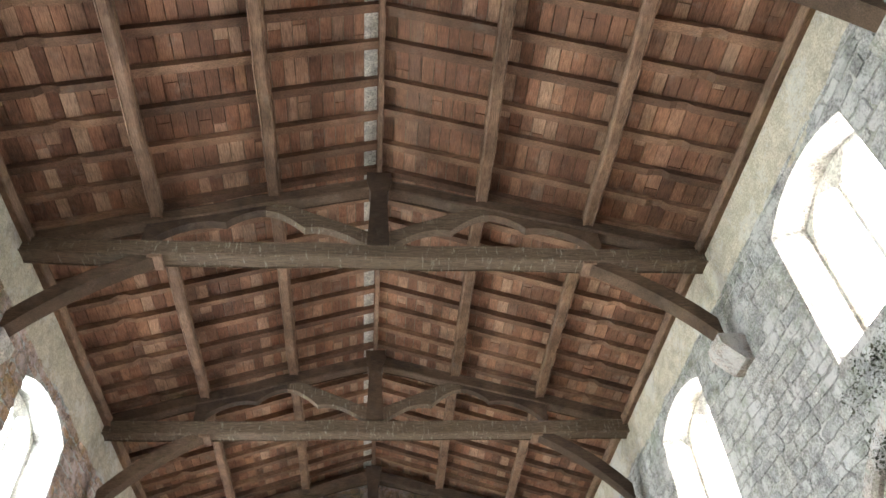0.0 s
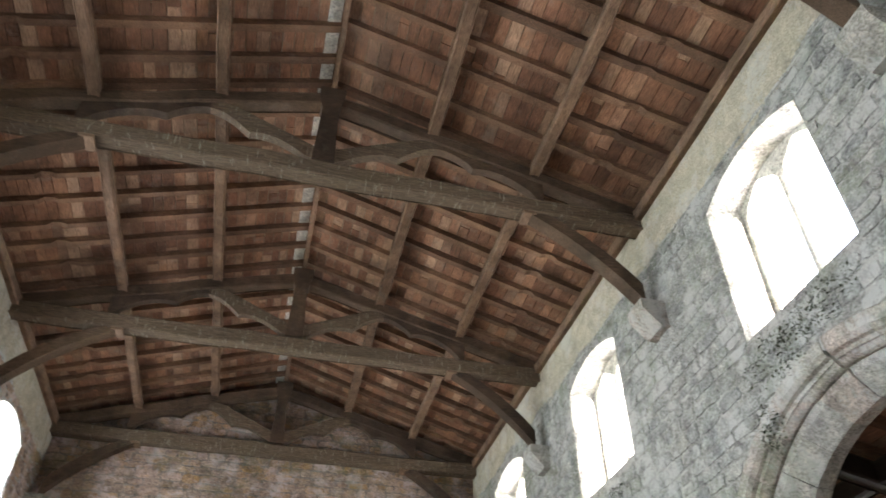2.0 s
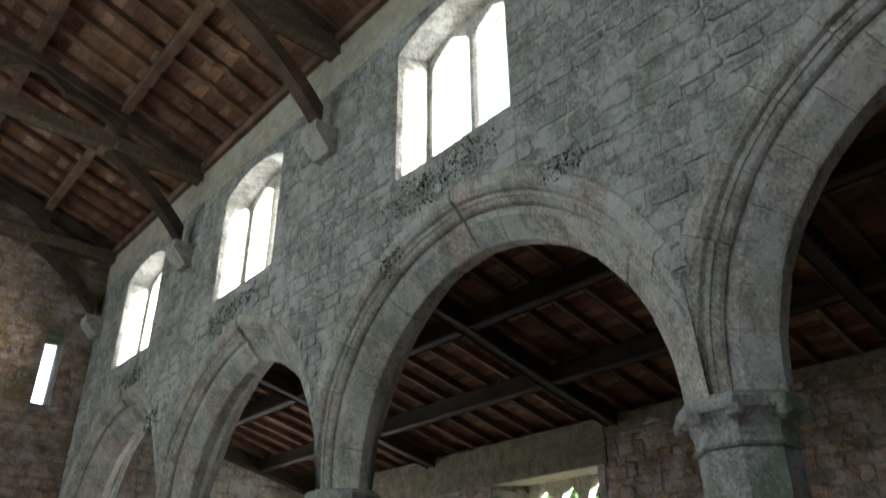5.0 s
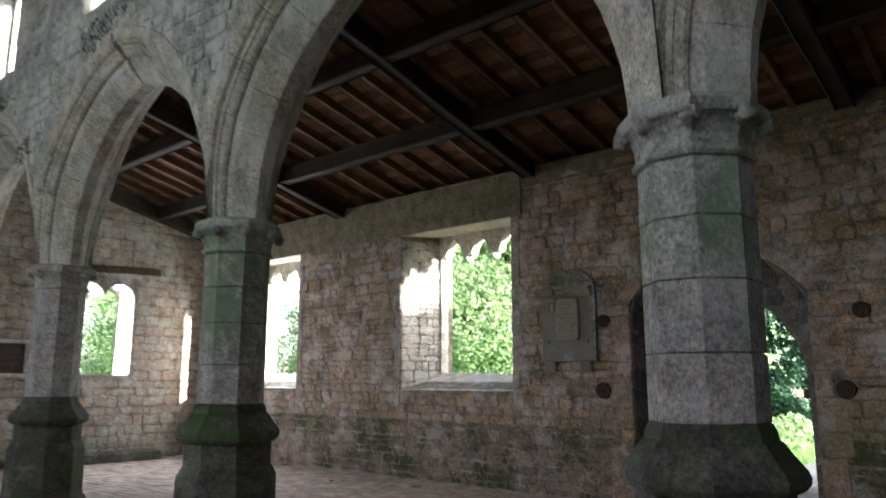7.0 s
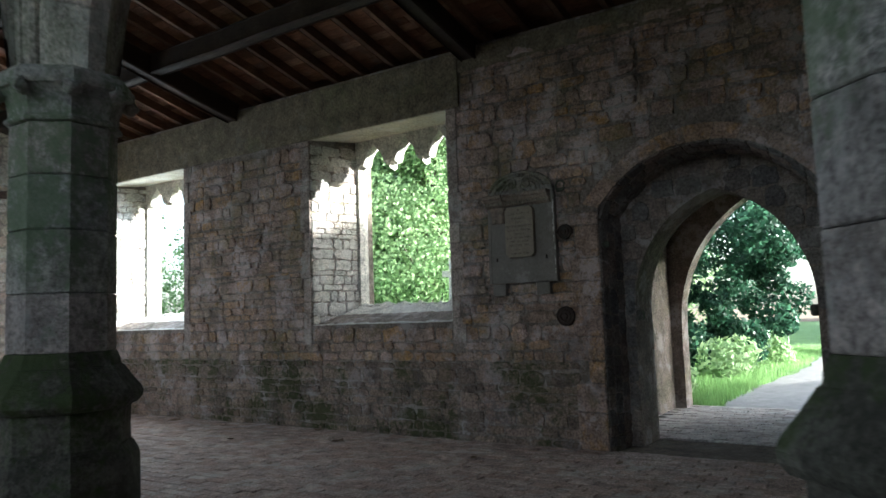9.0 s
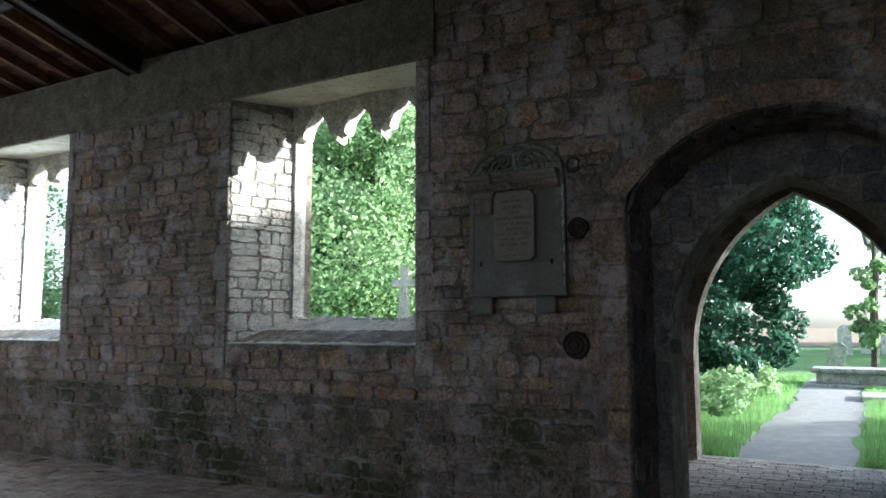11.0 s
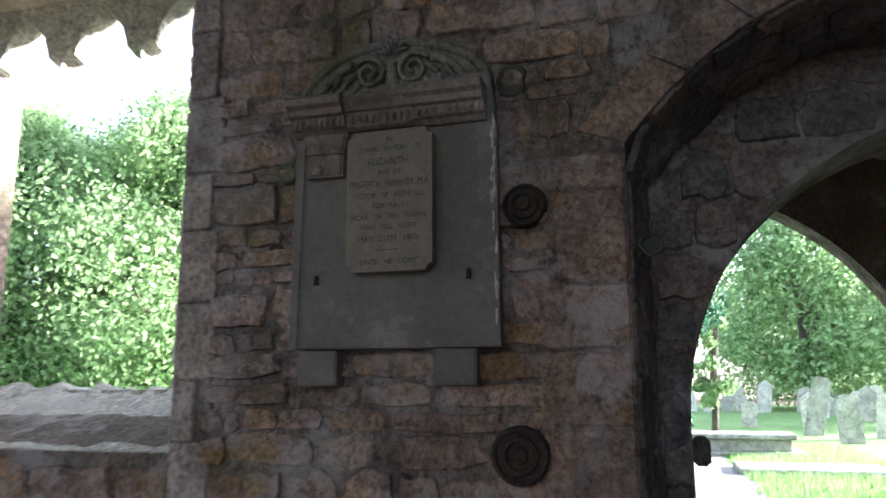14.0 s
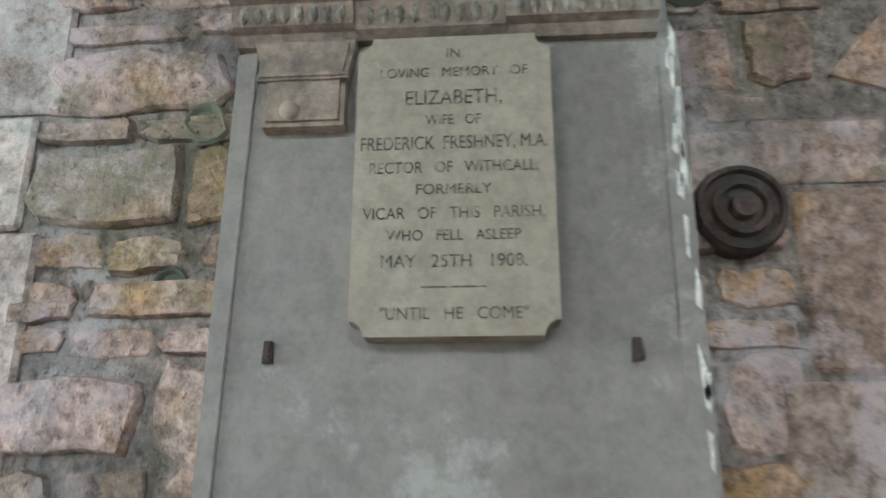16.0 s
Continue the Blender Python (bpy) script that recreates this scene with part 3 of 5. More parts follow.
nave_frame = thing("roof_timbers_nave", "old oak rafters and purlins of the nave roof", "roof frame", kind="structure")
RAFT = 0.10
for side in (-1, 1):
    for dx, w, h in ((1.30, 0.15, 0.17), (2.62, 0.14, 0.16)):
        x = RIDGE + side * dx
        z = roof_z(x) - RAFT - h / 2
        for k in range(6):
            ya, yb = 8.46 + 3.745 * (k - 4), 8.46 + 3.745 * (k - 3)
            bm = bmesh.new()
            beam(bm, (x, max(ya, YB), z), (x, min(yb, YE), z), w, h, 0.012, 6, 0.02, seed=k + int(dx * 10) * side)
            part("purlin", bm, M_OAKY, nave_frame)
bm = bmesh.new()
beam(bm, (RIDGE, YB, 9.42), (RIDGE, YE, 9.42), 0.07, 0.16, 0.006, 20, 0.01)
part("ridge_piece", bm, M_OAKY, nave_frame)
bm = bmesh.new()
slab(bm, [(RIDGE - 0.20, 9.43), (RIDGE - 0.045, 9.475), (RIDGE - 0.045, 9.463), (RIDGE - 0.20, 9.415)], 'y', 0.0, YE)
part("flashing_strip", bm, M_PALE, nave_frame, "pale grey strip along the ridge")
kinds = []
for k in range(5):
    for lower in (0, 1):
        bm = bmesh.new()
        rnd = random.Random(k * 2 + lower)
        L = 2.64 if not lower else 1.5
        pts = [(0, 0.05), (L, 0.05 - SLOPE * L), (L, -0.05 - SLOPE * L)]
        if lower:
            c = rnd.uniform(0.55, 0.75)
            pts += [(c + 0.16, -0.05 - SLOPE * (c + 0.16) + 0.005), (c + 0.10, -0.04 - SLOPE * (c + 0.1) + 0.05), (c, -0.05 - SLOPE * c + 0.045), (c - 0.08, -0.05 - SLOPE * (c - 0.08))]
        else:
            pts += [(L * 0.7, -0.05 - SLOPE * L * 0.7 + rnd.uniform(-.012, .012)), (L * 0.35, -0.05 - SLOPE * L * 0.35 + rnd.uniform(-.012, .012))]
        pts += [(0, -0.05)]
        slab(bm, pts, 'y', -0.05, 0.05)
        bmesh.ops.recalc_face_normals(bm, faces=bm.faces)
        me = bpy.data.meshes.new("rafter")
        bm.to_mesh(me)
        bm.free()
        me.materials.append(M_RAFTER)
        kinds.append(me)
rnd = random.Random(9)
y = YB + 0.3
while y < YE:
    for side in (-1, 1):
        for lower in (0, 1):
            ob = new("rafter", kinds[rnd.randrange(5) * 2 + lower])
            x = RIDGE + side * (0.03 + 2.60 * lower)
            ob.matrix_basis = Matrix.Translation((x, y + rnd.uniform(-0.04, 0.04) + 0.02 * lower, roof_z(x) - 0.052)) @ Matrix.Diagonal((side, rnd.uniform(0.8, 1.1), 1, 1))
            ob.parent = nave_frame
    y += 0.455


def arc_strip(a, b, sag, width, n=10):
    """A curved brace's outline in (u, z): from a to b, bowed by sag, with a width that swells to the ends."""
    a, b = Vector(a), Vector(b)
    d = (b - a)
    nrm = Vector((-d.y, d.x)).normalized()
    lo = [a + d * (i / n) + nrm * sag * 4 * (i / n) * (1 - i / n) for i in range(n + 1)]
    hi = [p + nrm * width * (1 + 0.3 * abs(2 * i / n - 1)) for i, p in enumerate(lo)]
    return [tuple(p) for p in lo] + [tuple(p) for p in hi[::-1]]


def truss():
    """Built round its own middle: u = 0 under the ridge, z from the floor."""
    t = thing("roof_truss", "dark oak king post truss with scalloped braces and arched brackets", "roof truss", (RIDGE, 0, 0), "trusses of the nave roof")
    bm = bmesh.new()
    beam(bm, (-3.98, 0, 7.865), (3.96, 0, 7.865), 0.23, 0.235, 0.012, 12, 0.02, seed=2)
    part("tie_beam", bm, M_TIE, t)
    bm = bmesh.new()
    slab(bm, [(-0.13, 8.0), (0.13, 8.0), (0.12, 8.3), (0.10, 8.9), (0.16, 9.16), (0.16, 9.32), (-0.16, 9.32), (-0.16, 9.16), (-0.10, 8.9), (-0.12, 8.3)], 'y', -0.11, 0.11)
    part("king_post", bm, M_OAK, t)
    for s in (-1, 1):
        bm = bmesh.new()
        beam(bm, (s * 3.9, 0, 8.04), (s * 0.1, 0, 9.12), 0.2, 0.2, 0.012, 8, 0.02, seed=4)
        part("principal_rafter", bm, M_OAK, t)
        # flat strut from the king post to the purlin, its lower edge cut in two cusps
        pts = [(0.11, 8.02)]
        for i in range(9):
            q = i / 8
            pts.append((0.20 + 0.66 * q, 8.06 + 0.22 * math.sin(q * math.pi * 0.62) + 0.03 * q))
        for i in range(9):
            q = i / 8
            pts.append((0.88 + 0.50 * q, 8.285 + 0.30 * math.sin(q * math.pi * 0.5)))
        pts += [(1.38, 8.72), (1.12, 8.70), (0.11, 8.24)]
        bm = bmesh.new()
        slab(bm, [(s * u, z) for u, z in pts], 'y', -0.055, 0.055)
        part("scalloped_strut", bm, M_TIE, t)
        # spandrel piece under the principal with two unequal arches
        pts = [(2.72, 8.0)]
        for i in range(11):
            q = i / 10
            pts.append((2.64 - 0.80 * q, 8.01 + 0.36 * math.sin(q * math.pi * 0.60) ** 0.75))
        for i in range(9):
            q = i / 8
            pts.append((1.82 - 0.46 * q, 8.355 + 0.24 * math.sin(q * math.pi * 0.5) ** 0.8))
        pts += [(1.34, 8.74), (2.72, 8.36)]
        bm = bmesh.new()
        slab(bm, [(s * u, z) for u, z in pts], 'y', -0.055, 0.055)
        part("arched_spandrel", bm, M_OAK, t)
        bm = bmesh.new()
        beam(bm, (s * 3.88, 0, 6.62), (s * 3.88, 0, 7.74), 0.2, 0.2, 0.008, 4, 0.02)
        part("wall_post", bm, M_OAK, t)
        bm = bmesh.new()
        pts = []
        for i in range(13):
            q = i / 12 * math.pi / 2
            k = i / 12
            pts.append((3.80 - 1.34 * (0.25 * (1 - math.cos(q)) + 0.75 * k), 6.64 + 1.10 * (0.25 * math.sin(q) + 0.75 * k)))
        for i in range(13):
            q = (12 - i) / 12 * math.pi / 2
            k = 1 - i / 12
            pts.append((3.80 - 1.06 * (0.25 * (1 - math.cos(q)) + 0.75 * k), 6.90 + 0.845 * (0.25 * math.sin(q) + 0.75 * k)))
        slab(bm, [(s * u, z) for u, z in pts], 'y', -0.09, 0.09)
        part("arched_bracket", bm, M_OAK, t)
        bm = bmesh.new()
        box(bm, *sorted((s * 2.42, s * 2.58)), -0.115, 0.115, 7.705, 7.745, 0.005)
        part("scarf_end", bm, M_OAKY, t, "weathered end of the bracket")
    return t


def corbel(x, y, s):
    bm = bmesh.new()
    slab(bm, [(0, 6.62), (-0.30, 6.62), (-0.30, 6.50), (-0.18, 6.36), (-0.10, 6.28), (0.05, 6.28), (0.05, 6.62)], 'y', -0.17, 0.17)
    ob = part("corbel", bm, M_DRESSED)
    ob.matrix_basis = Matrix.Translation((x, y, 0)) @ Matrix.Diagonal((s, 1, 1, 1))
    tagged(ob, "carved stone corbel under a roof truss", "corbel", "corbels of the nave walls")


first = truss()
first.location.y = 8.46
for k in (-3, -2, -1, 1, 2):
    copy_thing(first, Matrix.Translation((RIDGE, min(8.46 + 3.745 * k, 15.95), 0)))
for k in range(-3, 3):
    corbel(XN, min(8.46 + 3.745 * k, 15.95), 1)
    corbel(XL, min(8.46 + 3.745 * k, 15.95), -1)

# ---- clerestory window stonework ----
def clerestory_window(c, x, s):
    w = thing("window", "unglazed clerestory window with a broken traceried head", "window", (x, c, 0), "clerestory windows", "structure")
    top = []
    for k, m in enumerate((-0.31, 0.31)):
        for a in (2.9, 2.5, 2.2, 1.9, 1.57, 1.2, 0.9, 0.6, 0.25):
            top.append((m - 0.0 + 0.27 * -math.cos(math.pi - a), 6.84 + 0.24 * math.sin(a) + (0.03 if abs(a - 1.57) < 0.1 else 0) - (0.025 if abs(a - 1.57) > 0.6 and abs(a - 1.57) < 0.8 else 0)))
    frame_out = opening(0, 0.72, 5.5, 6.99, 0.24, 6)
    hole = sorted(top, key=lambda p: p[0]) + [(0.61, 6.84), (0.61, 5.62), (-0.61, 5.62), (-0.61, 6.84)]
    f = pierced("window_frame", 'x', [(s * 0.35, [hole]), (s * 0.48, [hole])], frame_out, M_PALE, w)
    bm = bmesh.new()
    slab(bm, [(-0.045, 0.36), (-0.02, 0.32), (0.02, 0.32), (0.045, 0.36), (0.045, 0.46), (0.0, 0.50), (-0.045, 0.46)], 'y', 5.60, 6.90)
    for v in bm.verts:
        v.co = Vector((s * v.co.z, v.co.x, v.co.y))
    part("mullion", bm, M_PALE, w)
    return w


for c in CLER:
    clerestory_window(c, XN, 1)
    clerestory_window(c, XL, -1)

# ---- wall heads of the nave: timber strips for the eaves' shade over ragged lime plaster ----
# Oak strip added where the roof's edge is only in shade
for x, s in ((XN, -1), (XL, 1)):
    bm = bmesh.new()
    beam(bm, (x + s * 0.045, YB, 7.975), (x + s * 0.045, YE, 7.975), 0.13, 0.17, 0.008, 24, 0.015, seed=3)
    part("wall_plate", bm, M_OAKY, nave_frame, "dark timber strip standing for the eaves' shade on the wall head")
for x, s, nm in ((XN, -1, "plaster_band_arcade"), (XL, 1, "plaster_band_far")):
    verts, faces = [], []
    count = int((YE - YB) / 0.05)
    for i in range(count + 1):
        y = YB + (YE - YB) * i / count
        low = 7.33 + 0.22 * noise.noise(Vector((y * 0.9, x, 0))) + 0.09 * noise.noise(Vector((y * 4.1, x, 3))) + 0.03 * noise.noise(Vector((y * 17, x, 5)))
        for out, z in ((0.0, low - 0.02), (0.010, low + 0.03), (0.016, 7.55), (0.016, 7.93), (0.0, 7.95)):
            verts.append((x + s * out, y, z))
    for i in range(count):
        for j in range(4):
            q = (i * 5 + j, i * 5 + j + 1, i * 5 + j + 6, i * 5 + j + 5)
            faces.append(q if s < 0 else q[::-1])
    tagged(mesh_object(nm, verts, faces, M_CREAM), "worn cream lime plaster along the wall head", "plaster", kind="structure")

# ---- aisle wall with two windows and the door ----
def win_loops(y0, y1):
    a = [(y0, 1.24), (y1, 1.24), (y1, 3.56), (y0, 3.56)]
    b = [(y0 + 0.24, 1.46), (y1 - 0.24, 1.46), (y1 - 0.24, 3.66), (y0 + 0.24, 3.66)]
    return a, b


WINDOWS = [(8.80, 10.87), (13.38, 15.45)]
wl = [win_loops(*w) for w in WINDOWS]
rear = [(6.13 - 0.97 * (1 - k), 2.28 + 0.50 * (1 - (1 - k) ** 2.4)) for k in [i / 12 for i in range(13)]]
rear = rear + [(12.26 - u, z) for u, z in rear[-2::-1]] + [(7.10, -0.02), (5.16, -0.02)]
door = opening(6.13, 0.80, -0.02, 1.34, 1.07)
rear_end = [(6.13 + (u - 6.13) * 0.94, z - 0.06 if z > 1 else z) for u, z in rear]
wall = pierced("wall_aisle", 'x', [(XW, [a for a, _ in wl] + [rear]), (8.12, [blend(a, b, 0.62) for a, b in wl] + [rear_end]), (8.121, [blend(a, b, 0.62) for a, b in wl] + [door]),
                                   (8.38, [b for _, b in wl] + [door]), (XO, [b for _, b in wl] + [door])],
               [(YB, -0.1), (5.30, -0.1), (5.30, -0.05), (6.96, -0.05), (6.96, -0.1), (YE, -0.1), (YE, 4.2), (YB, 4.2)], M_MORTAR)
tagged(wall, "brown rubble aisle wall with moss low down", "wall", kind="structure")
bm = bmesh.new()
box(bm, XW - 0.022, XW + 0.02, 8.62, YE, 3.565, 4.17, 0.006)
box(bm, XW - 0.018, XW + 0.02, 3.0, 8.619, 3.93, 4.17, 0.006)
tagged(part("lintel_band", bm, M_PLASTER), "smooth grey rendered lintel band over the windows", "lintel", kind="structure")


def cusped_window(y0, y1):
    """The outer stone frame: three cusped heads, the mullions lost."""
    c = (y0 + y1) / 2
    w = thing("window", "unglazed aisle window with three cusped heads and lost mullions", "window", (8.38, c, 0), "aisle windows", "structure")
    s = (y1 - y0) / 2 - 0.26
    third = 2 * s / 3
    pts = []
    for k in range(3):
        m = -s + third * (k + 0.5)
        half = third / 2
        shape = [(-0.98, 3.20), (-0.97, 3.255), (-0.86, 3.29), (-0.74, 3.30), (-0.66, 3.275), (-0.60, 3.33), (-0.50, 3.40), (-0.34, 3.45), (-0.16, 3.49), (-0.05, 3.54), (0, 3.58)]
        pts += [(m + u * half, z) for u, z in shape] + [(m - u * half, z) for u, z in shape[-2::-1]]
    hole = [(-s, 1.47), (s, 1.47)] + pts[::-1]
    out = [(-s - 0.16, 1.40), (s + 0.16, 1.40), (s + 0.16, 3.72), (-s - 0.16, 3.72)]
    small = [(u * 0.985, z if z < 2 else z - 0.03) for u, z in hole]
    pierced("window_frame", 'x', [(-0.06, [hole]), (0.03, [small]), (0.10, [hole])], out, M_PALE, w)
    rnd = random.Random(int(y0))
    n = 26
    verts, faces = [], []
    for i in range(n + 1):
        q = i / n
        for x, z, k in ((-0.67, 1.16, 0), (-0.675, 1.247, 0.004), (-0.45, 1.30, 0.0015), (-0.12, 1.44, 0.003), (-0.02, 1.485, 0.028), (0.10, 1.47, 0.02), (0.10, 1.2, 0)):
            wide = (y1 - y0) / 2 - 0.24 * (x + 0.68) / 0.68 * (1 if x < 0 else 1)
            verts.append((x + (rnd.uniform(-1, 1) * k), -wide + 2 * wide * q, z + rnd.uniform(-1, 1) * k))
    for i in range(n):
        for j in range(6):
            a = i * 7 + j
            faces.append((a, a + 1, a + 8, a + 7))
    mesh_object("window_sill", verts, faces, M_PALE, w, "broken pale stone sill")
    # rubble of the two reveals, and the rendered soffit
    for s0, yy in ((1, y0), (-1, y1)):
        verts, faces = [], []
        z = 1.26
        while z < 3.50:
            h = min(rnd.uniform(0.05, 0.18), 3.55 - z)
            x = 0.0
            while x < 0.60:
                wd = min(rnd.uniform(0.08, 0.32), 0.63 - x)
                v, f = STONES[rnd.randrange(len(STONES))]
                b = len(verts)
                for p in v:
                    px = x + wd / 2 + p[0] * (wd - 0.003)
                    verts.append((-0.68 + px, yy - c + s0 * (px / 0.68 * 0.24 + p[2] * 0.8), z + h / 2 + p[1] * (h - 0.003)))
                faces += [tuple(b + q for q in (t if s0 > 0 else t[::-1])) for t in f]
                x += wd
            z += h
        tagged(mesh_object("reveal_stonework", verts, faces, M_REVEAL, w), kind="stuff")
        z = 1.0
        while z < 3.52:
            h = min(rnd.uniform(0.2, 0.36), 3.56 - z)
            wd = rnd.choice((0.10, 0.13, 0.17))
            bm = bmesh.new()
            a, b = yy - c - s0 * 0.004, yy - c - s0 * (0.004 + wd)
            box(bm, -0.695, -0.64, min(a, b), max(a, b), z + 0.003, z + h - 0.003, 0.008)
            part("jamb_stone", bm, M_JAMB, w)
            z += h
    half = (y1 - y0) / 2
    mesh_object("soffit", [(-0.68, -half, 3.556), (-0.68, half, 3.556), (-0.06, half - 0.22, 3.60), (-0.06, 0.22 - half, 3.60),
                           (-0.68, -half, 3.60), (-0.68, half, 3.60), (-0.06, half - 0.22, 3.65), (-0.06, 0.22 - half, 3.65)],
                [(0, 1, 2, 3), (4, 7, 6, 5), (0, 4, 5, 1), (2, 6, 7, 3)], M_CREAM, w, "pale rendered soffit")
    return w


for y0, y1 in WINDOWS:
    cusped_window(y0, y1)

# ---- aisle roof ----
ASL = 0.255
def aisle_z(x):
    return 5.42 - ASL * (x - XS)


aisle_ceiling = boards("ceiling_aisle", XS, XO + 0.2, aisle_z, YB, YE + 0.05, M_BOARD, 8)
tagged(aisle_ceiling, "dark reddish roof boards of the aisle", "ceiling", kind="structure")
bm = bmesh.new()
slab(bm, [(XS - 0.02, 5.49), (XO + 0.4, 5.49 - ASL * 5.35), (XO + 0.4, 5.56 - ASL * 5.35), (XS - 0.02, 5.56)], 'y', YB - 0.8, YE + 0.9)
tagged(part("roof_cover_aisle", bm, M_PLASTER), "roof covering over the aisle", "roof", kind="structure")
aisle_frame = thing("roof_timbers_aisle", "oak beams and rafters of the lean-to aisle roof, beams coloured for shade", "roof frame", kind="structure")
for x in (4.95, 6.42):
    for k in range(5):
        ya, yb = 8.46 + 3.82 * (k - 3), 8.46 + 3.82 * (k - 2)
        bm = bmesh.new()
        z = aisle_z(x) - 0.115 - 0.125
        beam(bm, (x, max(ya, YB) + 0.09, z), (x, min(yb, YE) - 0.09, z), 0.17, 0.25, 0.008, 6, 0.02, seed=k)
        part("purlin", bm, M_SHADED_OAK, aisle_frame)
for k in range(-3, 3):
    y = 8.46 + 3.82 * k
    if y < YE:
        bm = bmesh.new()
        beam(bm, (XS, y, aisle_z(XS) - 0.25), (XW - 0.02, y, aisle_z(XW) - 0.24), 0.2, 0.25, 0.01, 6, 0.02, seed=k + 20)
        part("principal_beam", bm, M_SHADED_OAK, aisle_frame)
me = None
rnd = random.Random(4)
y = YB + 0.2
while y < YE:
    if me is None:
        bm = bmesh.new()
        beam(bm, (0, 0, 0), (XO - XS, 0, -ASL * (XO - XS)), 0.075, 0.12, 0.006, 6, 0.006, seed=3)
        bmesh.ops.recalc_face_normals(bm, faces=bm.faces)
        me = bpy.data.meshes.new("rafter")
        bm.to_mesh(me)
        bm.free()
        me.materials.append(M_RAFTER)
    ob = new("rafter", me)
    ob.location = (XS, y + rnd.uniform(-0.03, 0.03), aisle_z(XS) - 0.06)
    ob.parent = aisle_frame
    y += 0.44

# ---- floor ----
bm = bmesh.new()
box(bm, XL - 0.8, XO, YB - 0.8, YE + 0.8, -0.3, -0.012)
floor = tagged(part("floor", bm, M_SAND), "worn red brick floor of the church", "floor", kind="structure")

# ---- porch ----
porch_door = opening(6.27, 1.04, -0.02, 1.10, 1.65)
porch = pierced("wall_porch", 'x', [(10.88, [porch_door]), (11.15, [porch_door])], [(4.5, -0.1), (7.75, -0.1), (7.75, 2.6), (6.25, 3.6), (4.5, 2.6)], M_MORTAR)
tagged(porch, "stone porch wall with a pointed outer arch", "wall", kind="structure")
for y, nm in ((7.45, "wall_porch_side"), (4.5, "wall_porch_side_far")):
    bm = bmesh.new()
    box(bm, XO, 10.878, y, y + 0.30, -0.1, 2.75)
    tagged(part(nm, bm, M_MORTAR), "rubble side wall of the porch", "wall", kind="structure")
bm = bmesh.new()
slab(bm, [(4.3, 2.55), (6.25, 3.55), (7.95, 2.6), (7.95, 2.7), (6.25, 3.68), (4.3, 2.65)], 'x', XO + 0.003, 11.3)
tagged(part("roof_porch", bm, M_BOARD), "pitched porch roof", "roof", kind="structure")
bm = bmesh.new()
box(bm, XO, 11.15, 4.8, 7.45, -0.2, -0.012)
tagged(part("floor_porch", bm, M_SAND), "brick floor of the porch", "floor", kind="structure")


# ---- outside ----
n = Nodes("grass")
c = n.ramp(n.noise(0.8, 6), [(0.3, (0.13, 0.23, 0.075)), (0.7, (0.21, 0.34, 0.12))])
M_GRASS = n.finish(n.mix(0.8, c, n.ramp(n.noise(25, 5), [(0.3, 0.5), (0.7, 1.35)]), 'MULTIPLY'), 0.9, n.noise(60, 3), 0.8, 0.03)
n = Nodes("ploughed field")
M_FIELD = n.finish(n.mix(0.6, n.ramp(n.noise(0.5, 6), [(0.35, (0.20, 0.14, 0.09)), (0.65, (0.30, 0.22, 0.15))]), n.ramp(n.noise(6, 5), [(0.3, 0.5), (0.7, 1.3)]), 'MULTIPLY'), 0.95)
M_PATH = stone_material("path gravel", [(0.29, 0.275, 0.275), (0.31, 0.29, 0.285)], moss=0.0, lime=0.0, soot=0.0, bump=0.3, grain=0.4)


def leaf_material(name, lo, hi, gloss=0.5):
    n = Nodes(name)
    col = n.ramp(n.chance(), [(0.0, lo), (0.6, hi), (1.0, tuple(v * 1.3 for v in hi))])
    col = n.mix(0.5, col, n.ramp(n.noise(0.9, 3), [(0.3, 0.6), (0.7, 1.3)]), 'MULTIPLY')
    n.bsdf.inputs["Transmission Weight"].default_value = 0.0
    mat = n.finish(col, gloss)
    tr = n.add("ShaderNodeBsdfTranslucent")
    n.link(col, tr.inputs["Color"])
    mx = n.add("ShaderNodeMixShader", Fac=0.48)
    n.link(n.bsdf.outputs[0], mx.inputs[1])
    n.link(tr.outputs[0], mx.inputs[2])
    n.link(mx.outputs[0], n.tree.nodes["Material Output"].inputs["Surface"])
    return mat


M_LEAF = leaf_material("sycamore leaves", (0.15, 0.25, 0.10), (0.34, 0.47, 0.235))
M_YEW = leaf_material("yew needles", (0.018, 0.055, 0.032), (0.05, 0.12, 0.07), 0.45)
M_BARK = wood_material("bark", [(0.12, 0.10, 0.08), (0.15, 0.125, 0.10)], (8, 8, 1.5), 0.2)
M_TOMB = stone_material("tomb stone", [(0.42, 0.41, 0.37), (0.48, 0.46, 0.42), (0.38, 0.38, 0.35)], moss=0.25, lime=0.3, soot=0.2, bump=0.3)

bm = bmesh.new()
for x0, x1, y0, y1 in ((XO, 400, -400, 400), (-400, XL - 0.8, -400, 400), (XL - 0.8, XO, YE + 0.8, 400), (XL - 0.8, XO, -400, YB - 0.8)):
    vs = [bm.verts.new(v) for v in ((x0, y0, -0.06), (x1, y0, -0.06), (x1, y1, -0.06), (x0, y1, -0.06))]
    bm.faces.new(vs)
bmesh.ops.remove_doubles(bm, verts=bm.verts, dist=0.001)
tagged(part("ground", bm, M_GRASS), "short green churchyard grass", "ground", kind="structure")
bm = bmesh.new()
vs = [bm.verts.new(v) for v in ((58, -120, -0.03), (390, -380, -0.03), (390, 380, -0.03), (58, 120, -0.03))]
bm.faces.new(vs)
tagged(part("field", bm, M_FIELD), "brown ploughed field beyond the churchyard", "field", kind="structure")
verts, faces = [], []
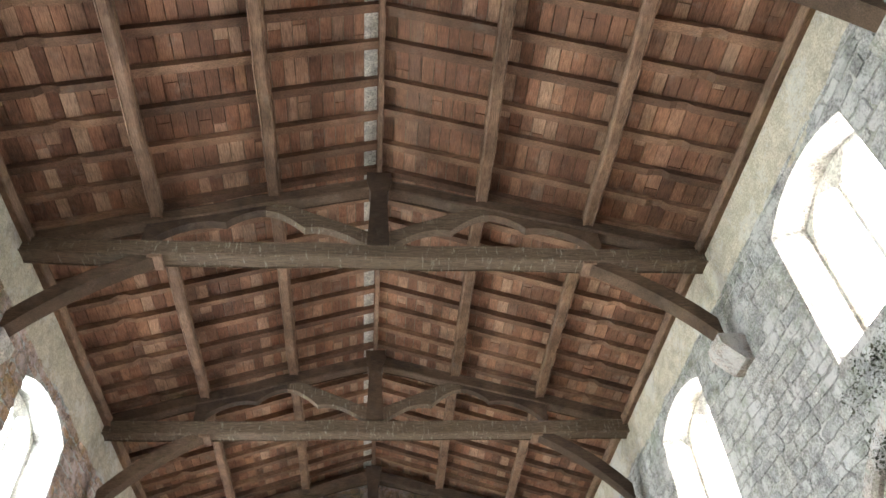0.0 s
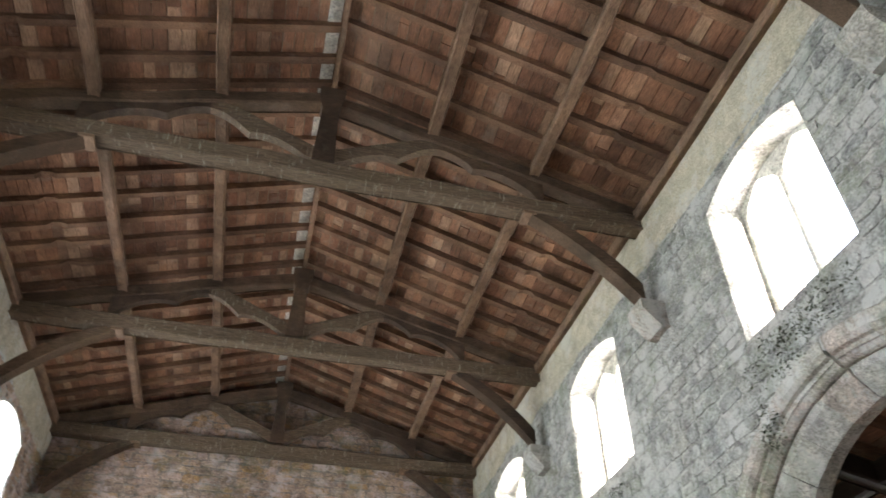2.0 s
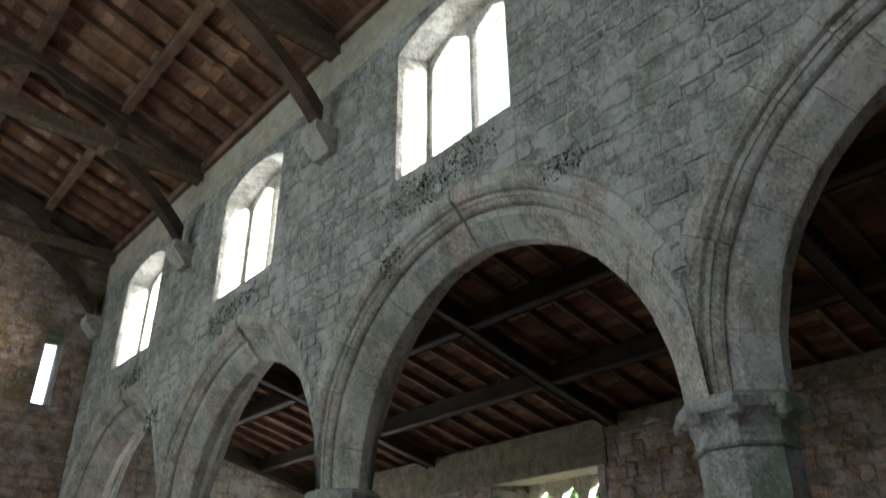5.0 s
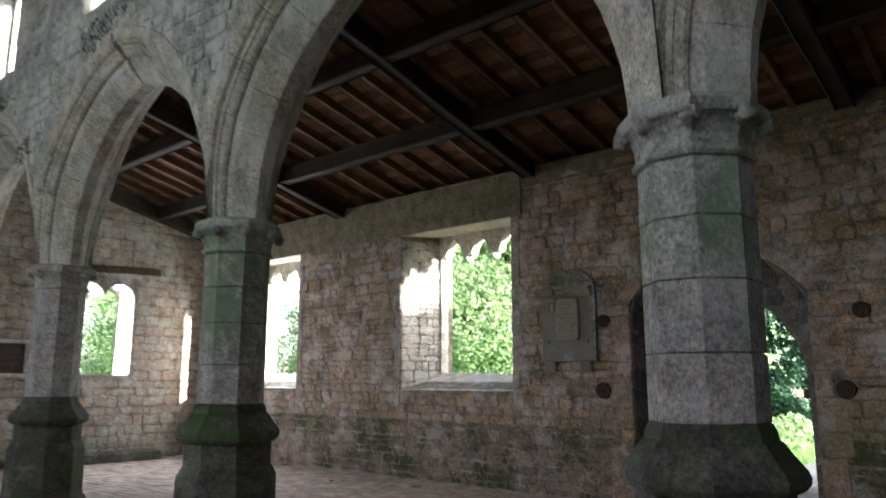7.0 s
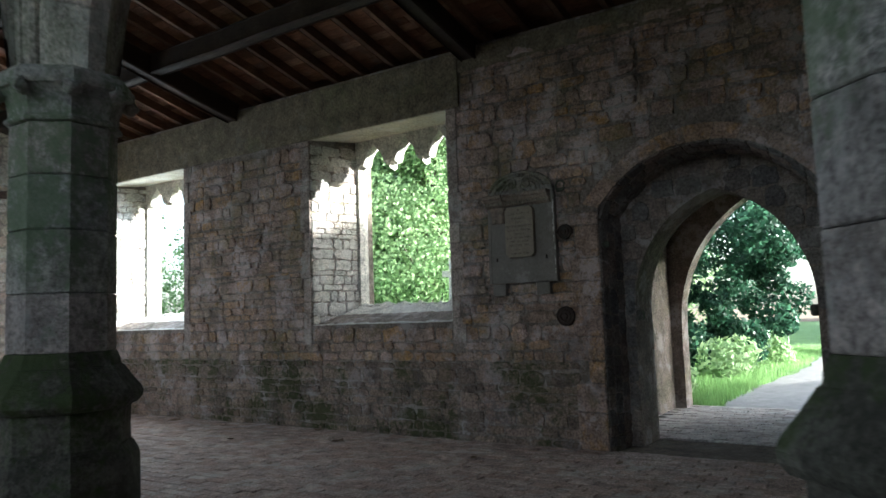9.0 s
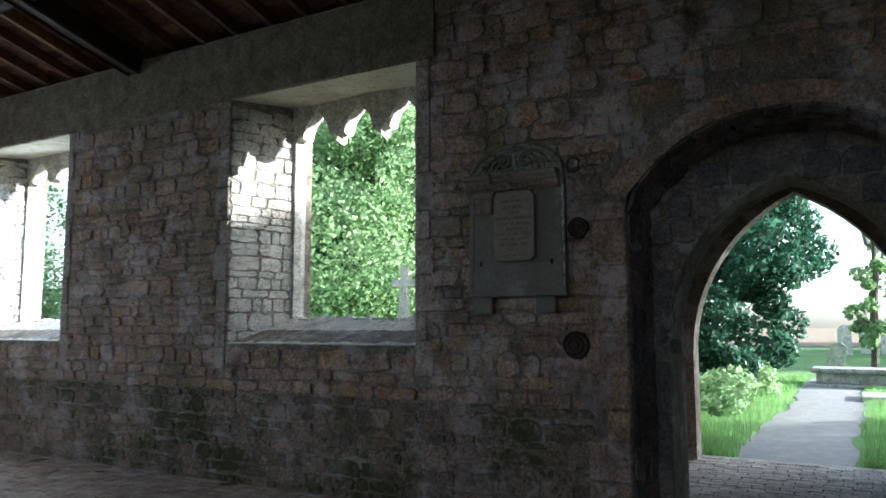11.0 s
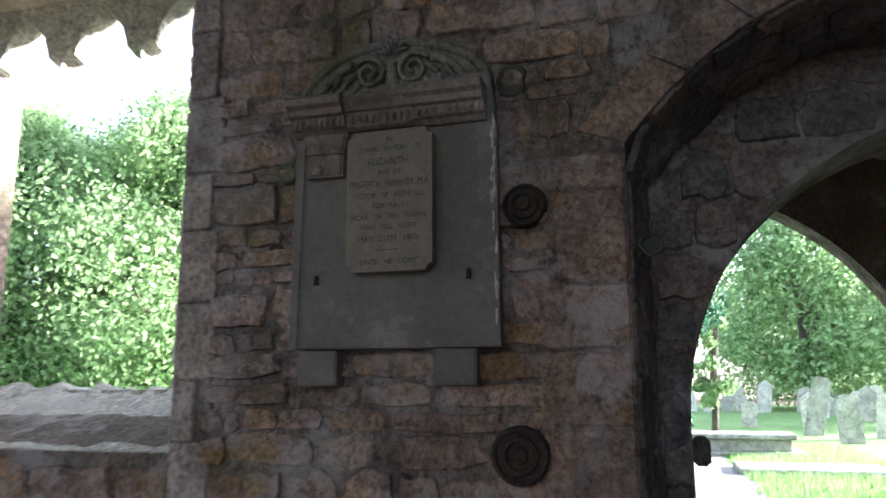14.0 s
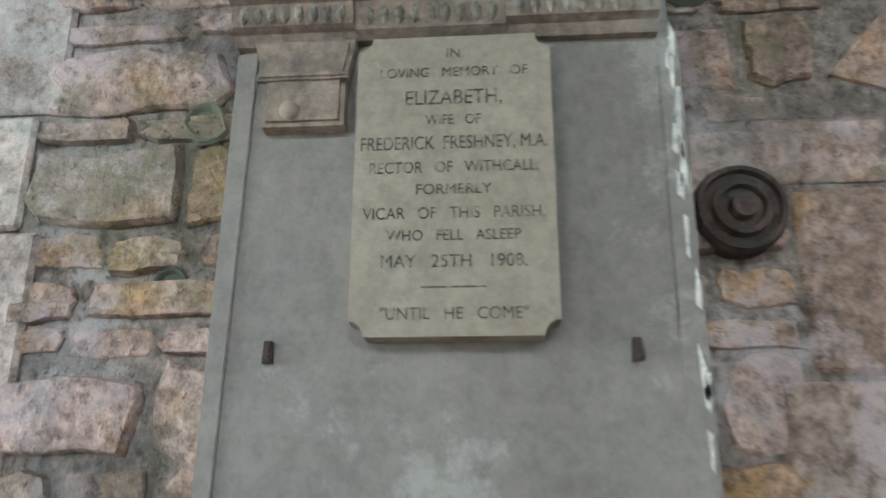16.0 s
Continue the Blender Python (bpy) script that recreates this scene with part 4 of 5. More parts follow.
for i in range(31):
    x = 11.16 + i * 0.5
    m = 6.42 + 0.10 * math.sin(i * 0.35)
    for k, y in enumerate((-0.62, -0.3, 0.0, 0.3, 0.62)):
        verts.append((x, m + y + (0.05 * math.sin(i * 1.7 + k) if k in (0, 4) else 0), -0.05 + (0.012 if 0 < k < 4 else 0.0)))
    if i:
        for k in range(4):
            a = (i - 1) * 5 + k
            faces.append((a, a + 5, a + 6, a + 1))
tagged(mesh_object("path", verts, faces, M_PATH), "grey gravel path edged with grass", "path", kind="structure")
bm = bmesh.new()
box(bm, 11.16, 11.32, 4.9, 7.7, -0.09, -0.012, 0.01)
tagged(part("kerb", bm, M_TOMB), "stone threshold before the porch", "kerb", kind="structure")


def leaves(centres, radii, count, size, seed, flat=0.8):
    """Small leaf blades scattered over clumps: two triangles each."""
    r = np.random.RandomState(seed)
    idx = r.randint(0, len(centres), count)
    d = r.normal(size=(count, 3))
    d /= np.linalg.norm(d, axis=1)[:, None]
    rad = np.array(radii)[idx] * (0.55 + 0.5 * r.rand(count) ** 0.6)
    p = np.array(centres)[idx] + d * rad[:, None] * (1, 1, flat)
    a = r.normal(size=(count, 3))
    a /= np.linalg.norm(a, axis=1)[:, None]
    b = np.cross(a, d + 0.4 * r.normal(size=(count, 3)))
    b /= np.linalg.norm(b, axis=1)[:, None] + 1e-9
    s = size * (0.6 + 0.8 * r.rand(count))[:, None]
    quad = np.stack([p - a * s, p + b * s * 0.55, p + a * s, p - b * s * 0.55], 1).reshape(-1, 3)
    faces = np.arange(count * 4).reshape(-1, 4)
    return quad.tolist(), faces.tolist()


def limb(bm, a, b, r0, r1, sides=7, bow=0.0, seed=0):
    a, b = Vector(a), Vector(b)
    d = (b - a).normalized()
    s = d.orthogonal().normalized()
    t = d.cross(s)
    rnd = random.Random(seed)
    bend = Vector((rnd.uniform(-1, 1), rnd.uniform(-1, 1), 0)) * bow
    rings = []
    for i in range(6):
        q = i / 5
        c = a.lerp(b, q) + bend * math.sin(q * math.pi)
        r = r0 + (r1 - r0) * q
        rings.append([bm.verts.new(c + (s * math.cos(2 * math.pi * j / sides) + t * math.sin(2 * math.pi * j / sides)) * r) for j in range(sides)])
    for x, y in zip(rings, rings[1:]):
        for j in range(sides):
            bm.faces.new((x[j], x[(j + 1) % sides], y[(j + 1) % sides], y[j]))


def tree(at, height, spread, count, size, seed, mat=M_LEAF, base=0.18, clumps=46, stout=0.03, label="leafy green churchyard tree", group="churchyard trees"):
    t = thing("tree", label, "tree", at, group)
    rnd = random.Random(seed)
    bm = bmesh.new()
    limb(bm, (0, 0, -0.1), (rnd.uniform(-.3, .3), rnd.uniform(-.3, .3), height * 0.8), stout * height, 0.27 * stout * height, 9, 0.1, seed)
    cs, rs = [], []
    for i in range(clumps):
        q = rnd.uniform(base, 0.97)
        w = spread * math.sin(min(1.0, (q - base + 0.12) / (1.05 - base)) * math.pi) ** 0.6
        a = rnd.uniform(0, 2 * math.pi)
        rr = w * rnd.uniform(0.35, 1.0)
        c = (math.cos(a) * rr, math.sin(a) * rr, q * height)
        cs.append(c)
        rs.append(spread * rnd.uniform(0.2, 0.42))
        if i % 3 == 0:
            limb(bm, (0, 0, max(0.15 * height, c[2] - 0.22 * height)), c, 0.011 * height, 0.003 * height, 5, 0.1, i)
    part("trunk", bm, M_BARK, t)
    v, f = leaves(cs, rs, count, size, seed)
    mesh_object("crown", v, f, mat, t)
    return t


# trees behind the aisle windows
grove = tree((19.5, 17.2, -0.05), 7.7, 3.9, 95000, 0.062, 1, base=0.02, clumps=120)
copy_thing(grove, Matrix.Translation((18.6, 21.4, -0.05)) @ pose(0, 0, 0, 0, 0, 140))
copy_thing(grove, Matrix.Translation((24.5, 14.6, -0.05)) @ pose(0, 0, 0, 0, 0, 250))
copy_thing(grove, Matrix.Translation((26.0, 20.5, -0.05)) @ pose(0, 0, 0, 0, 0, 60))
copy_thing(grove, Matrix.Translation((14.0, 30.0, -0.05)) @ pose(0, 0, 0, 0, 0, 20))
copy_thing(grove, Matrix.Translation((4.0, 33.0, -0.05)) @ pose(0, 0, 0, 0, 0, 200))
# an unseen low tree, added to keep the porch in shade
copy_thing(grove, Matrix.Translation((18.8, -8.0, -0.05)) @ pose(0, 0, 0, 0, 0, 15) @ Matrix.Scale(0.96, 4))
# trees seen through the door
far_tree = tree((50.0, -0.9, -0.05), 11.0, 5.6, 26000, 0.15, 2, base=0.13, clumps=70)
for x, y, a in ((56, -9, 30), (68, -3.5, 100), (46, -12.5, 200), (76, -9, 300), (58, -18, 80), (66, -26, 160)):
    copy_thing(far_tree, Matrix.Translation((x, y, -0.05)) @ pose(0, 0, 0, 0, 0, a))
ivy = tree((30.0, 5.5, -0.05), 9.0, 0.8, 3600, 0.09, 7, base=0.1, clumps=30, stout=0.013, label="slender ivy-clad tree with bare upper limbs")


def yew(at):
    t = thing("yew_tree", "dense dark green yew tree beside the path", "tree", at)
    rnd = random.Random(5)
    bm = bmesh.new()
    limb(bm, (0, 0, -0.1), (0.2, 0, 4.2), 0.3, 0.1, 9, 0.1)
    part("trunk", bm, M_BARK, t)
    cs, rs = [], []
    for i in range(170):
        q = rnd.uniform(0.0, 1.0)
        a = rnd.uniform(0, 2 * math.pi)
        w = 2.45 * (0.55 + 0.55 * math.sin(min(1, q * 1.15 + 0.1) * math.pi))
        rr = w * rnd.uniform(0.55, 1.0)
        cs.append((math.cos(a) * rr, math.sin(a) * rr - 0.8 * q, 0.45 + 6.2 * q))
        rs.append(rnd.uniform(0.28, 0.5))
    v, f = leaves(cs, rs, 70000, 0.06, 5, 0.9)
    mesh_object("crown", v, f, M_YEW, t)


yew((16.3, 9.1, -0.06))


def tuft_field(name, spots, mat, seed, label):
    r = np.random.RandomState(seed)
    verts, faces = [], []
    for x, y, h in spots:
        for _ in range(3):
            a, lean = r.rand() * 6.28, r.rand() * 0.5
            dx, dy = math.cos(a), math.sin(a)
            b = len(verts)
            ox, oy = x + r.uniform(-.03, .03), y + r.uniform(-.03, .03)
            verts += [(ox - dy * 0.006, oy + dx * 0.006, -0.06), (ox + dy * 0.006, oy - dx * 0.006, -0.06), (ox + dx * h * lean, oy + dy * h * lean, -0.06 + h)]
            faces.append((b, b + 1, b + 2))
    ob = mesh_object(name, verts, faces, mat)
    tagged(ob, label, "grass", kind="stuff")


r = np.random.RandomState(8)
spots = []
while len(spots) < 26000:
    x, y = 11.4 + 14 * r.rand() ** 1.6, r.uniform(3.0, 9.5)
    if abs(y - 6.42) > 0.6 + 0.12 * r.rand():
        spots.append((x, y, r.uniform(0.05, 0.16) * (1.6 if y > 7.3 and r.rand() < 0.3 else 1)))
M_BLADE = leaf_material("grass blades", (0.13, 0.25, 0.075), (0.24, 0.40, 0.14))
tuft_field("grass", spots, M_BLADE, 2, "bright green grass beside the path")
r = np.random.RandomState(12)
cs = [(12.6 + 0.9 * i + r.uniform(-.3, .3), 7.75 + r.uniform(-.25, .35), 0.15 + 0.35 * r.rand()) for i in range(8)]
v, f = leaves(cs, [0.38] * 8, 2600, 0.06, 3)
tagged(mesh_object("undergrowth", v, f, M_LEAF), "low green weeds under the yew", "plants", kind="stuff")

# tomb and gravestones
tomb = thing("chest_tomb", "low grey stone chest tomb with a moulded top slab", "tomb", (23.0, 5.62, -0.06))
bm = bmesh.new()
box(bm, -0.7, 0.7, -1.42, 1.42, 0.0, 0.08, 0.02)
part("step", bm, M_TOMB, tomb)
bm = bmesh.new()
box(bm, -0.48, 0.48, -1.16, 1.16, 0.08, 0.33, 0.015)
part("chest", bm, M_TOMB, tomb)
bm = bmesh.new()
box(bm, -0.58, 0.58, -1.27, 1.27, 0.33, 0.44, 0.03)
part("top_slab", bm, M_TOMB, tomb)
bm = bmesh.new()
box(bm, 18.9, 20.1, 3.5, 5.85, -0.08, 0.05, 0.03)
tagged(part("ledger_stone", bm, M_TOMB), "flat grave slab in the grass beside the path", "grave")


def gravestone(x, y, w, h, lean, turn, seed):
    rnd = random.Random(seed)
    kind = rnd.randrange(3)
    if kind == 0:
        top = [(w / 2 * math.cos(a), h - w / 2 + w / 2 * math.sin(a)) for a in [math.pi * i / 10 for i in range(11)]]
    elif kind == 1:
        top = [(w / 2, h - 0.22 * w), (w * 0.38, h - 0.14 * w), (w * 0.3, h - 0.04 * w), (0, h), (-w * 0.3, h - 0.04 * w), (-w * 0.38, h - 0.14 * w), (-w / 2, h - 0.22 * w)]
    else:
        top = [(w / 2, h - w * 0.45), (w * 0.25, h - w * 0.16), (0, h), (-w * 0.25, h - w * 0.16), (-w / 2, h - w * 0.45)]
    bm = bmesh.new()
    slab(bm, [(w / 2, -0.2)] + top + [(-w / 2, -0.2)], 'x', -0.06, 0.06)
    bmesh.ops.bevel(bm, geom=[e for e in bm.edges if len(e.link_faces) == 2 and e.calc_face_angle() > 0.6], offset=0.012, segments=1, affect='EDGES')
    ob = part("gravestone", bm, M_PALE if seed % 4 else M_TOMB)
    ob.matrix_basis = pose(x, y, -0.06, lean, rnd.uniform(-5, 5), turn)
    tagged(ob, "upright weathered grey gravestone in the grass", "gravestone", "gravestones of the churchyard")


rnd = random.Random(31)
for i in range(16):
    gravestone(36 + rnd.uniform(0, 16), rnd.uniform(-9.0, 2.0), rnd.uniform(0.5, 0.75), rnd.uniform(0.75, 1.25), rnd.uniform(-6, 6), rnd.uniform(-12, 12), i)
gravestone(29.1, 2.9, 0.5, 1.7, 13, 5, 40)
gravestone(33.0, 4.2, 0.5, 0.85, 4, -8, 41)
gravestone(33.3, 2.2, 0.55, 1.15, -3, 0, 42)
gravestone(26.1, 2.55, 0.55, 1.2, -3, 6, 44)
gravestone(28.2, 1.2, 0.6, 1.15, 5, -4, 45)
gravestone(31.2, 6.7, 0.5, 0.9, 18, -6, 46)
for i, (x, y) in enumerate(((46.4, 5.6), (46.3, 4.7), (46.6, 3.8), (47.5, 3.0), (49.0, 1.8), (39.8, 0.7), (37.7, -0.7), (44.5, 6.6), (45.5, 2.2), (41, -1.8))):
    gravestone(x, y, 0.62, 1.35 + 0.12 * (i % 3), 6 * (i % 3 - 1), 5 * (i % 2), 50 + i)

cross = thing("grave_cross", "white stone cross on a stepped base", "cross", (14.5, 13.27, -0.06))
for z0, z1, a in ((0, 0.3, 0.55), (0.3, 0.62, 0.42), (0.62, 1.25, 0.26)):
    bm = bmesh.new()
    box(bm, -a, a, -a, a, z0, z1, 0.02)
    part("step", bm, M_PALE, cross)
bm = bmesh.new()
slab(bm, [(-0.10, 1.25), (0.10, 1.25), (0.075, 2.2), (0.25, 2.2), (0.25, 2.34), (0.07, 2.34), (0.065, 2.6), (-0.065, 2.6), (-0.07, 2.34), (-0.25, 2.34), (-0.25, 2.2), (-0.075, 2.2)], 'x', -0.06, 0.06)
part("shaft", bm, M_PALE, cross)

# ---- memorial on the aisle wall ----
M_SLATE = stone_material("grey memorial slab", [(0.195, 0.173, 0.152), (0.21, 0.187, 0.163)], moss=0.05, lime=0.12, soot=0.08, bump=0.1, grain=0.3)
M_TABLET = stone_material("buff tablet stone", [(0.265, 0.225, 0.17), (0.28, 0.235, 0.18)], moss=0.02, lime=0.06, soot=0.03, bump=0.1, grain=0.3)
M_CARVED = stone_material("carved greenish stone", [(0.22, 0.20, 0.155), (0.25, 0.22, 0.17)], moss=0.3, lime=0.1, soot=0.3, bump=0.4)
M_CORNICE = stone_material("brown cornice stone", [(0.245, 0.19, 0.145), (0.27, 0.21, 0.165)], moss=0.15, lime=0.12, soot=0.25, bump=0.4, grain=0.6)
# Rust of the ironwork; its dark tone also stands for the niche's shade
M_RUST_AND_SHADE = stone_material("rusted iron", [(0.06, 0.045, 0.038), (0.075, 0.05, 0.04)], moss=0.05, lime=0.02, soot=0.6, bump=0.6)
n = Nodes("dark letter paint")
M_LETTER = n.finish(n.ramp(n.noise(70, 4), [(0.3, (0.05, 0.043, 0.036)), (0.52, (0.085, 0.072, 0.058)), (0.62, (0.20, 0.17, 0.13))]), 0.9)

memorial = thing("wall_memorial", "grey stone wall memorial with an inscribed tablet and broken scrolled pediment", "memorial", (XW, 7.90, 0))


def facing(bm):
    """From (y, z, out of the wall) to places round the memorial's base."""
    for v in bm.verts:
        v.co = Vector((-v.co.z, v.co.x - 7.90, v.co.y))


def plate(pts, out0, out1, bevel=0.0):
    bm = bmesh.new()
    lo = [bm.verts.new((y, z, out0)) for y, z in pts]
    hi = [bm.verts.new((y, z, out1)) for y, z in pts]
    k = len(pts)
    for i in range(k):
        bm.faces.new((lo[i], lo[(i + 1) % k], hi[(i + 1) % k], hi[i]))
    for t in tessellate_polygon([[Vector((y, z, 0)) for y, z in pts]]):
        bm.faces.new([hi[i] for i in t])
        bm.faces.new([lo[i] for i in t[::-1]])
    if bevel:
        bmesh.ops.recalc_face_normals(bm, faces=bm.faces)
        es = [e for e in bm.edges if e.verts[0].co.z > out1 - 1e-5 and e.verts[1].co.z > out1 - 1e-5 and len(e.link_faces) == 2 and e.calc_face_angle(0) > 0.5]
        bmesh.ops.bevel(bm, geom=es, offset=bevel, segments=2, affect='EDGES')
    return bm


bm = plate([(8.283, 1.615), (8.272, 2.46), (8.25, 2.56), (7.545, 2.57), (7.53, 2.46), (7.517, 1.612)], -0.02, 0.068, 0.006)
facing(bm)
part("back_slab", bm, M_SLATE, memorial, "smooth grey back slab with chipped edges")
rnd = random.Random(7)
for i in range(16):
    z = 1.66 + 0.78 * rnd.random()
    y = 7.522 + rnd.uniform(0.0, 0.014)
    bm = plate([(y, z), (y + rnd.uniform(0.004, 0.010), z + 0.01), (y + rnd.uniform(0.002, 0.008), z + rnd.uniform(0.03, 0.10)), (y - 0.003, z + rnd.uniform(0.02, 0.07))], 0.066, 0.0752)
    facing(bm)
    part("edge_chip", bm, M_PALE, memorial, "pale chip on the slab's edge")

for y0, y1, z1 in ((8.281, 8.236, 2.38), (7.562, 7.519, 2.38)):
    bm = plate([(y0, 1.618), (y1 + (0.016 if y0 > 8 else 0.0), 1.618), (y1, z1), (y0 - 0.008, z1)], 0.06, 0.0735, 0.002)
    facing(bm)
    part("edge_fillet", bm, M_SLATE, memorial, "raised grey margin of the slab")

N = 0.024
def notch(y, z, sy, sz):
    out = []
    for i in range(5):
        a = math.pi / 2 * i / 4
        out.append((y - sy * N * math.cos(a), z - sz * N * math.sin(a)))
    return out


TL, TR, TB, TT = 8.050, 7.736, 1.869, 2.370
tab = notch(TR, TB, -1, -1)[::-1] + notch(TL, TB, 1, -1) + notch(TL, TT, 1, 1)[::-1] + notch(TR, TT, -1, 1)
bm = plate(tab, 0.060, 0.118)
facing(bm)
tablet = part("tablet", bm, M_TABLET, memorial, "buff stone tablet with painted lettering")


def line_of_text(body, z, width, cap):
    cu = bpy.data.curves.new("line", 'FONT')
    cu.body, cu.size, cu.extrude, cu.align_x = body, 1.0, 0.001, 'CENTER'
    tmp = bpy.data.objects.new("line", cu)
    scene.collection.objects.link(tmp)
    bpy.context.view_layer.update()
    me = bpy.data.meshes.new_from_object(tmp.evaluated_get(bpy.context.evaluated_depsgraph_get()))
    bpy.data.objects.remove(tmp)
    xs = [v.co.x for v in me.vertices]
    ys = [v.co.y for v in me.vertices if True]
    top = max(ys)
    sx, sy = width / (max(xs) - min(xs)), cap / max(0.6, top)
    for v in me.vertices:
        v.co = Vector((-0.1186 - 0.0006 * (v.co.z > 0), -v.co.x * sx + (TL + TR) / 2 - 7.90, z + v.co.y * sy))
    me.materials.clear()
    me.materials.append(M_LETTER)
    ob = new("inscription_line", me)
    ob.parent = tablet


TEXT = (("IN", 92, 25, 18), ("LOVING   MEMORY   OF", 128, 282, 18), ("ELIZABETH,", 175, 182, 27), ("WIFE   OF", 216, 104, 18), ("FREDERICK  FRESHNEY, M.A.", 257, 348, 24),
        ("RECTOR   OF   WITHCALL,", 300, 312, 20), ("FORMERLY", 338, 138, 18), ("VICAR   OF   THIS   PARISH,", 378, 330, 20), ("WHO   FELL   ASLEEP", 415, 242, 18),
        ("MAY   25TH   1908.", 457, 260, 21), ("\"UNTIL   HE   COME\"", 539, 258, 20))
for body, py, w, cap in TEXT:
    zc = TT - (py - 60) / 515 * (TT - TB)
    line_of_text(body, zc - cap / 1060 / 2, w / 1180, cap / 1060)
bm = plate([(7.942, 1.9420), (7.844, 1.9420), (7.844, 1.9446), (7.942, 1.9446)], 0.1178, 0.1190)
facing(bm)
part("rule", bm, M_LETTER, tablet)

# cornice: two projecting ends and a leaf band between
def cornice(name, y0, y1, rows, label):
    bm = bmesh.new()
    prof = [(0.06, rows[0][0])] + [(o, z) for z, o in rows] + [(0.06, rows[-1][0])]
    ends = []
    for y in (y0, y1):
        ends.append([bm.verts.new((y, z, o)) for o, z in prof])
    k = len(prof)
    for i in range(k):
        bm.faces.new((ends[0][i], ends[0][(i + 1) % k], ends[1][(i + 1) % k], ends[1][i]))
    bm.faces.new(ends[0][::-1])
    bm.faces.new(ends[1])
    facing(bm)
    return part(name, bm, M_CORNICE, memorial, label)


END = [(2.385, 0.085), (2.40, 0.10), (2.405, 0.118), (2.44, 0.128), (2.445, 0.148), (2.465, 0.155), (2.475, 0.175), (2.50, 0.178), (2.512, 0.165)]
left_end = cornice("cornice_end", 8.272, 8.062, END, "projecting cornice end")
right_end = cornice("cornice_end", 7.805, 7.552, END, "projecting cornice end with a broken underside")
mid = cornice("leaf_frieze", 8.062, 7.805, [(2.39, 0.085), (2.40, 0.105), (2.45, 0.112), (2.455, 0.125), (2.475, 0.13), (2.49, 0.145), (2.51, 0.135)], "carved leaf band")
leaf = bmesh.new()
bmesh.ops.create_icosphere(leaf, subdivisions=1, radius=1)
leaf_data = bpy.data.meshes.new("carved_leaf")
leaf.to_mesh(leaf_data)
leaf.free()
leaf_data.materials.append(M_CARVED)
for a, b, owner, out in ((8.262, 8.07, left_end, 0.124), (7.795, 7.56, right_end, 0.124), (8.05, 7.815, mid, 0.110)):
    k = max(6, int(abs(a - b) / 0.024))
    for i in range(k):
        ob = new("carved_leaf", leaf_data)
        ob.location = (-out, a + (b - a) * (i + 0.5) / k - 7.90, 2.423)
        ob.scale = (0.008, 0.0095, 0.020)
        ob.parent = owner
bm = plate([(8.213, 2.225), (8.075, 2.225), (8.075, 2.30), (8.06, 2.385), (8.235, 2.385), (8.213, 2.30)], 0.06, 0.105, 0.008)
facing(bm)
cap = part("pilaster_cap", bm, M_CORNICE, memorial, "broken capital of a lost pilaster")
bm = plate([(8.222, 2.305), (8.068, 2.305), (8.068, 2.318), (8.222, 2.318)], 0.10, 0.115, 0.004)
facing(bm)
part("cap_moulding", bm, M_CORNICE, cap)
bm = bmesh.new()
bmesh.ops.create_icosphere(bm, subdivisions=2, radius=0.018, matrix=Matrix.Translation((8.165, 2.25, 0.102)))
facing(bm)
part("boss", bm, M_TABLET, cap, "chipped pale boss", smooth=True)

# pediment
arch_pts = [(7.905 + 0.355 * math.cos(a), 2.50 + 0.22 * math.sin(a)) for a in [math.pi * i / 16 for i in range(17)]]
bm = plate(arch_pts, 0.0, 0.05, 0.006)
facing(bm)
ped = part("pediment", bm, M_CARVED, memorial, "scrolled and leafy pediment")


def tube(points, radii, name, owner, mat):
    bm = bmesh.new()
    rings = []
    for i, (p, r) in enumerate(zip(points, radii)):
        p = Vector(p)
        d = (Vector(points[min(i + 1, len(points) - 1)]) - Vector(points[max(i - 1, 0)])).normalized()
        s = d.cross(Vector((0, 0, 1))).normalized()
        t = Vector((0, 0, 1))
        rings.append([bm.verts.new(p + (s * math.cos(q) + t * math.sin(q)) * r) for q in [2 * math.pi * j / 7 for j in range(7)]])
    for a, b in zip(rings, rings[1:]):
        for j in range(7):
            bm.faces.new((a[j], a[(j + 1) % 7], b[(j + 1) % 7], b[j]))
    bm.faces.new(rings[0][::-1])
    bm.faces.new(rings[-1])
    facing(bm)
    return part(name, bm, mat, owner, smooth=True)


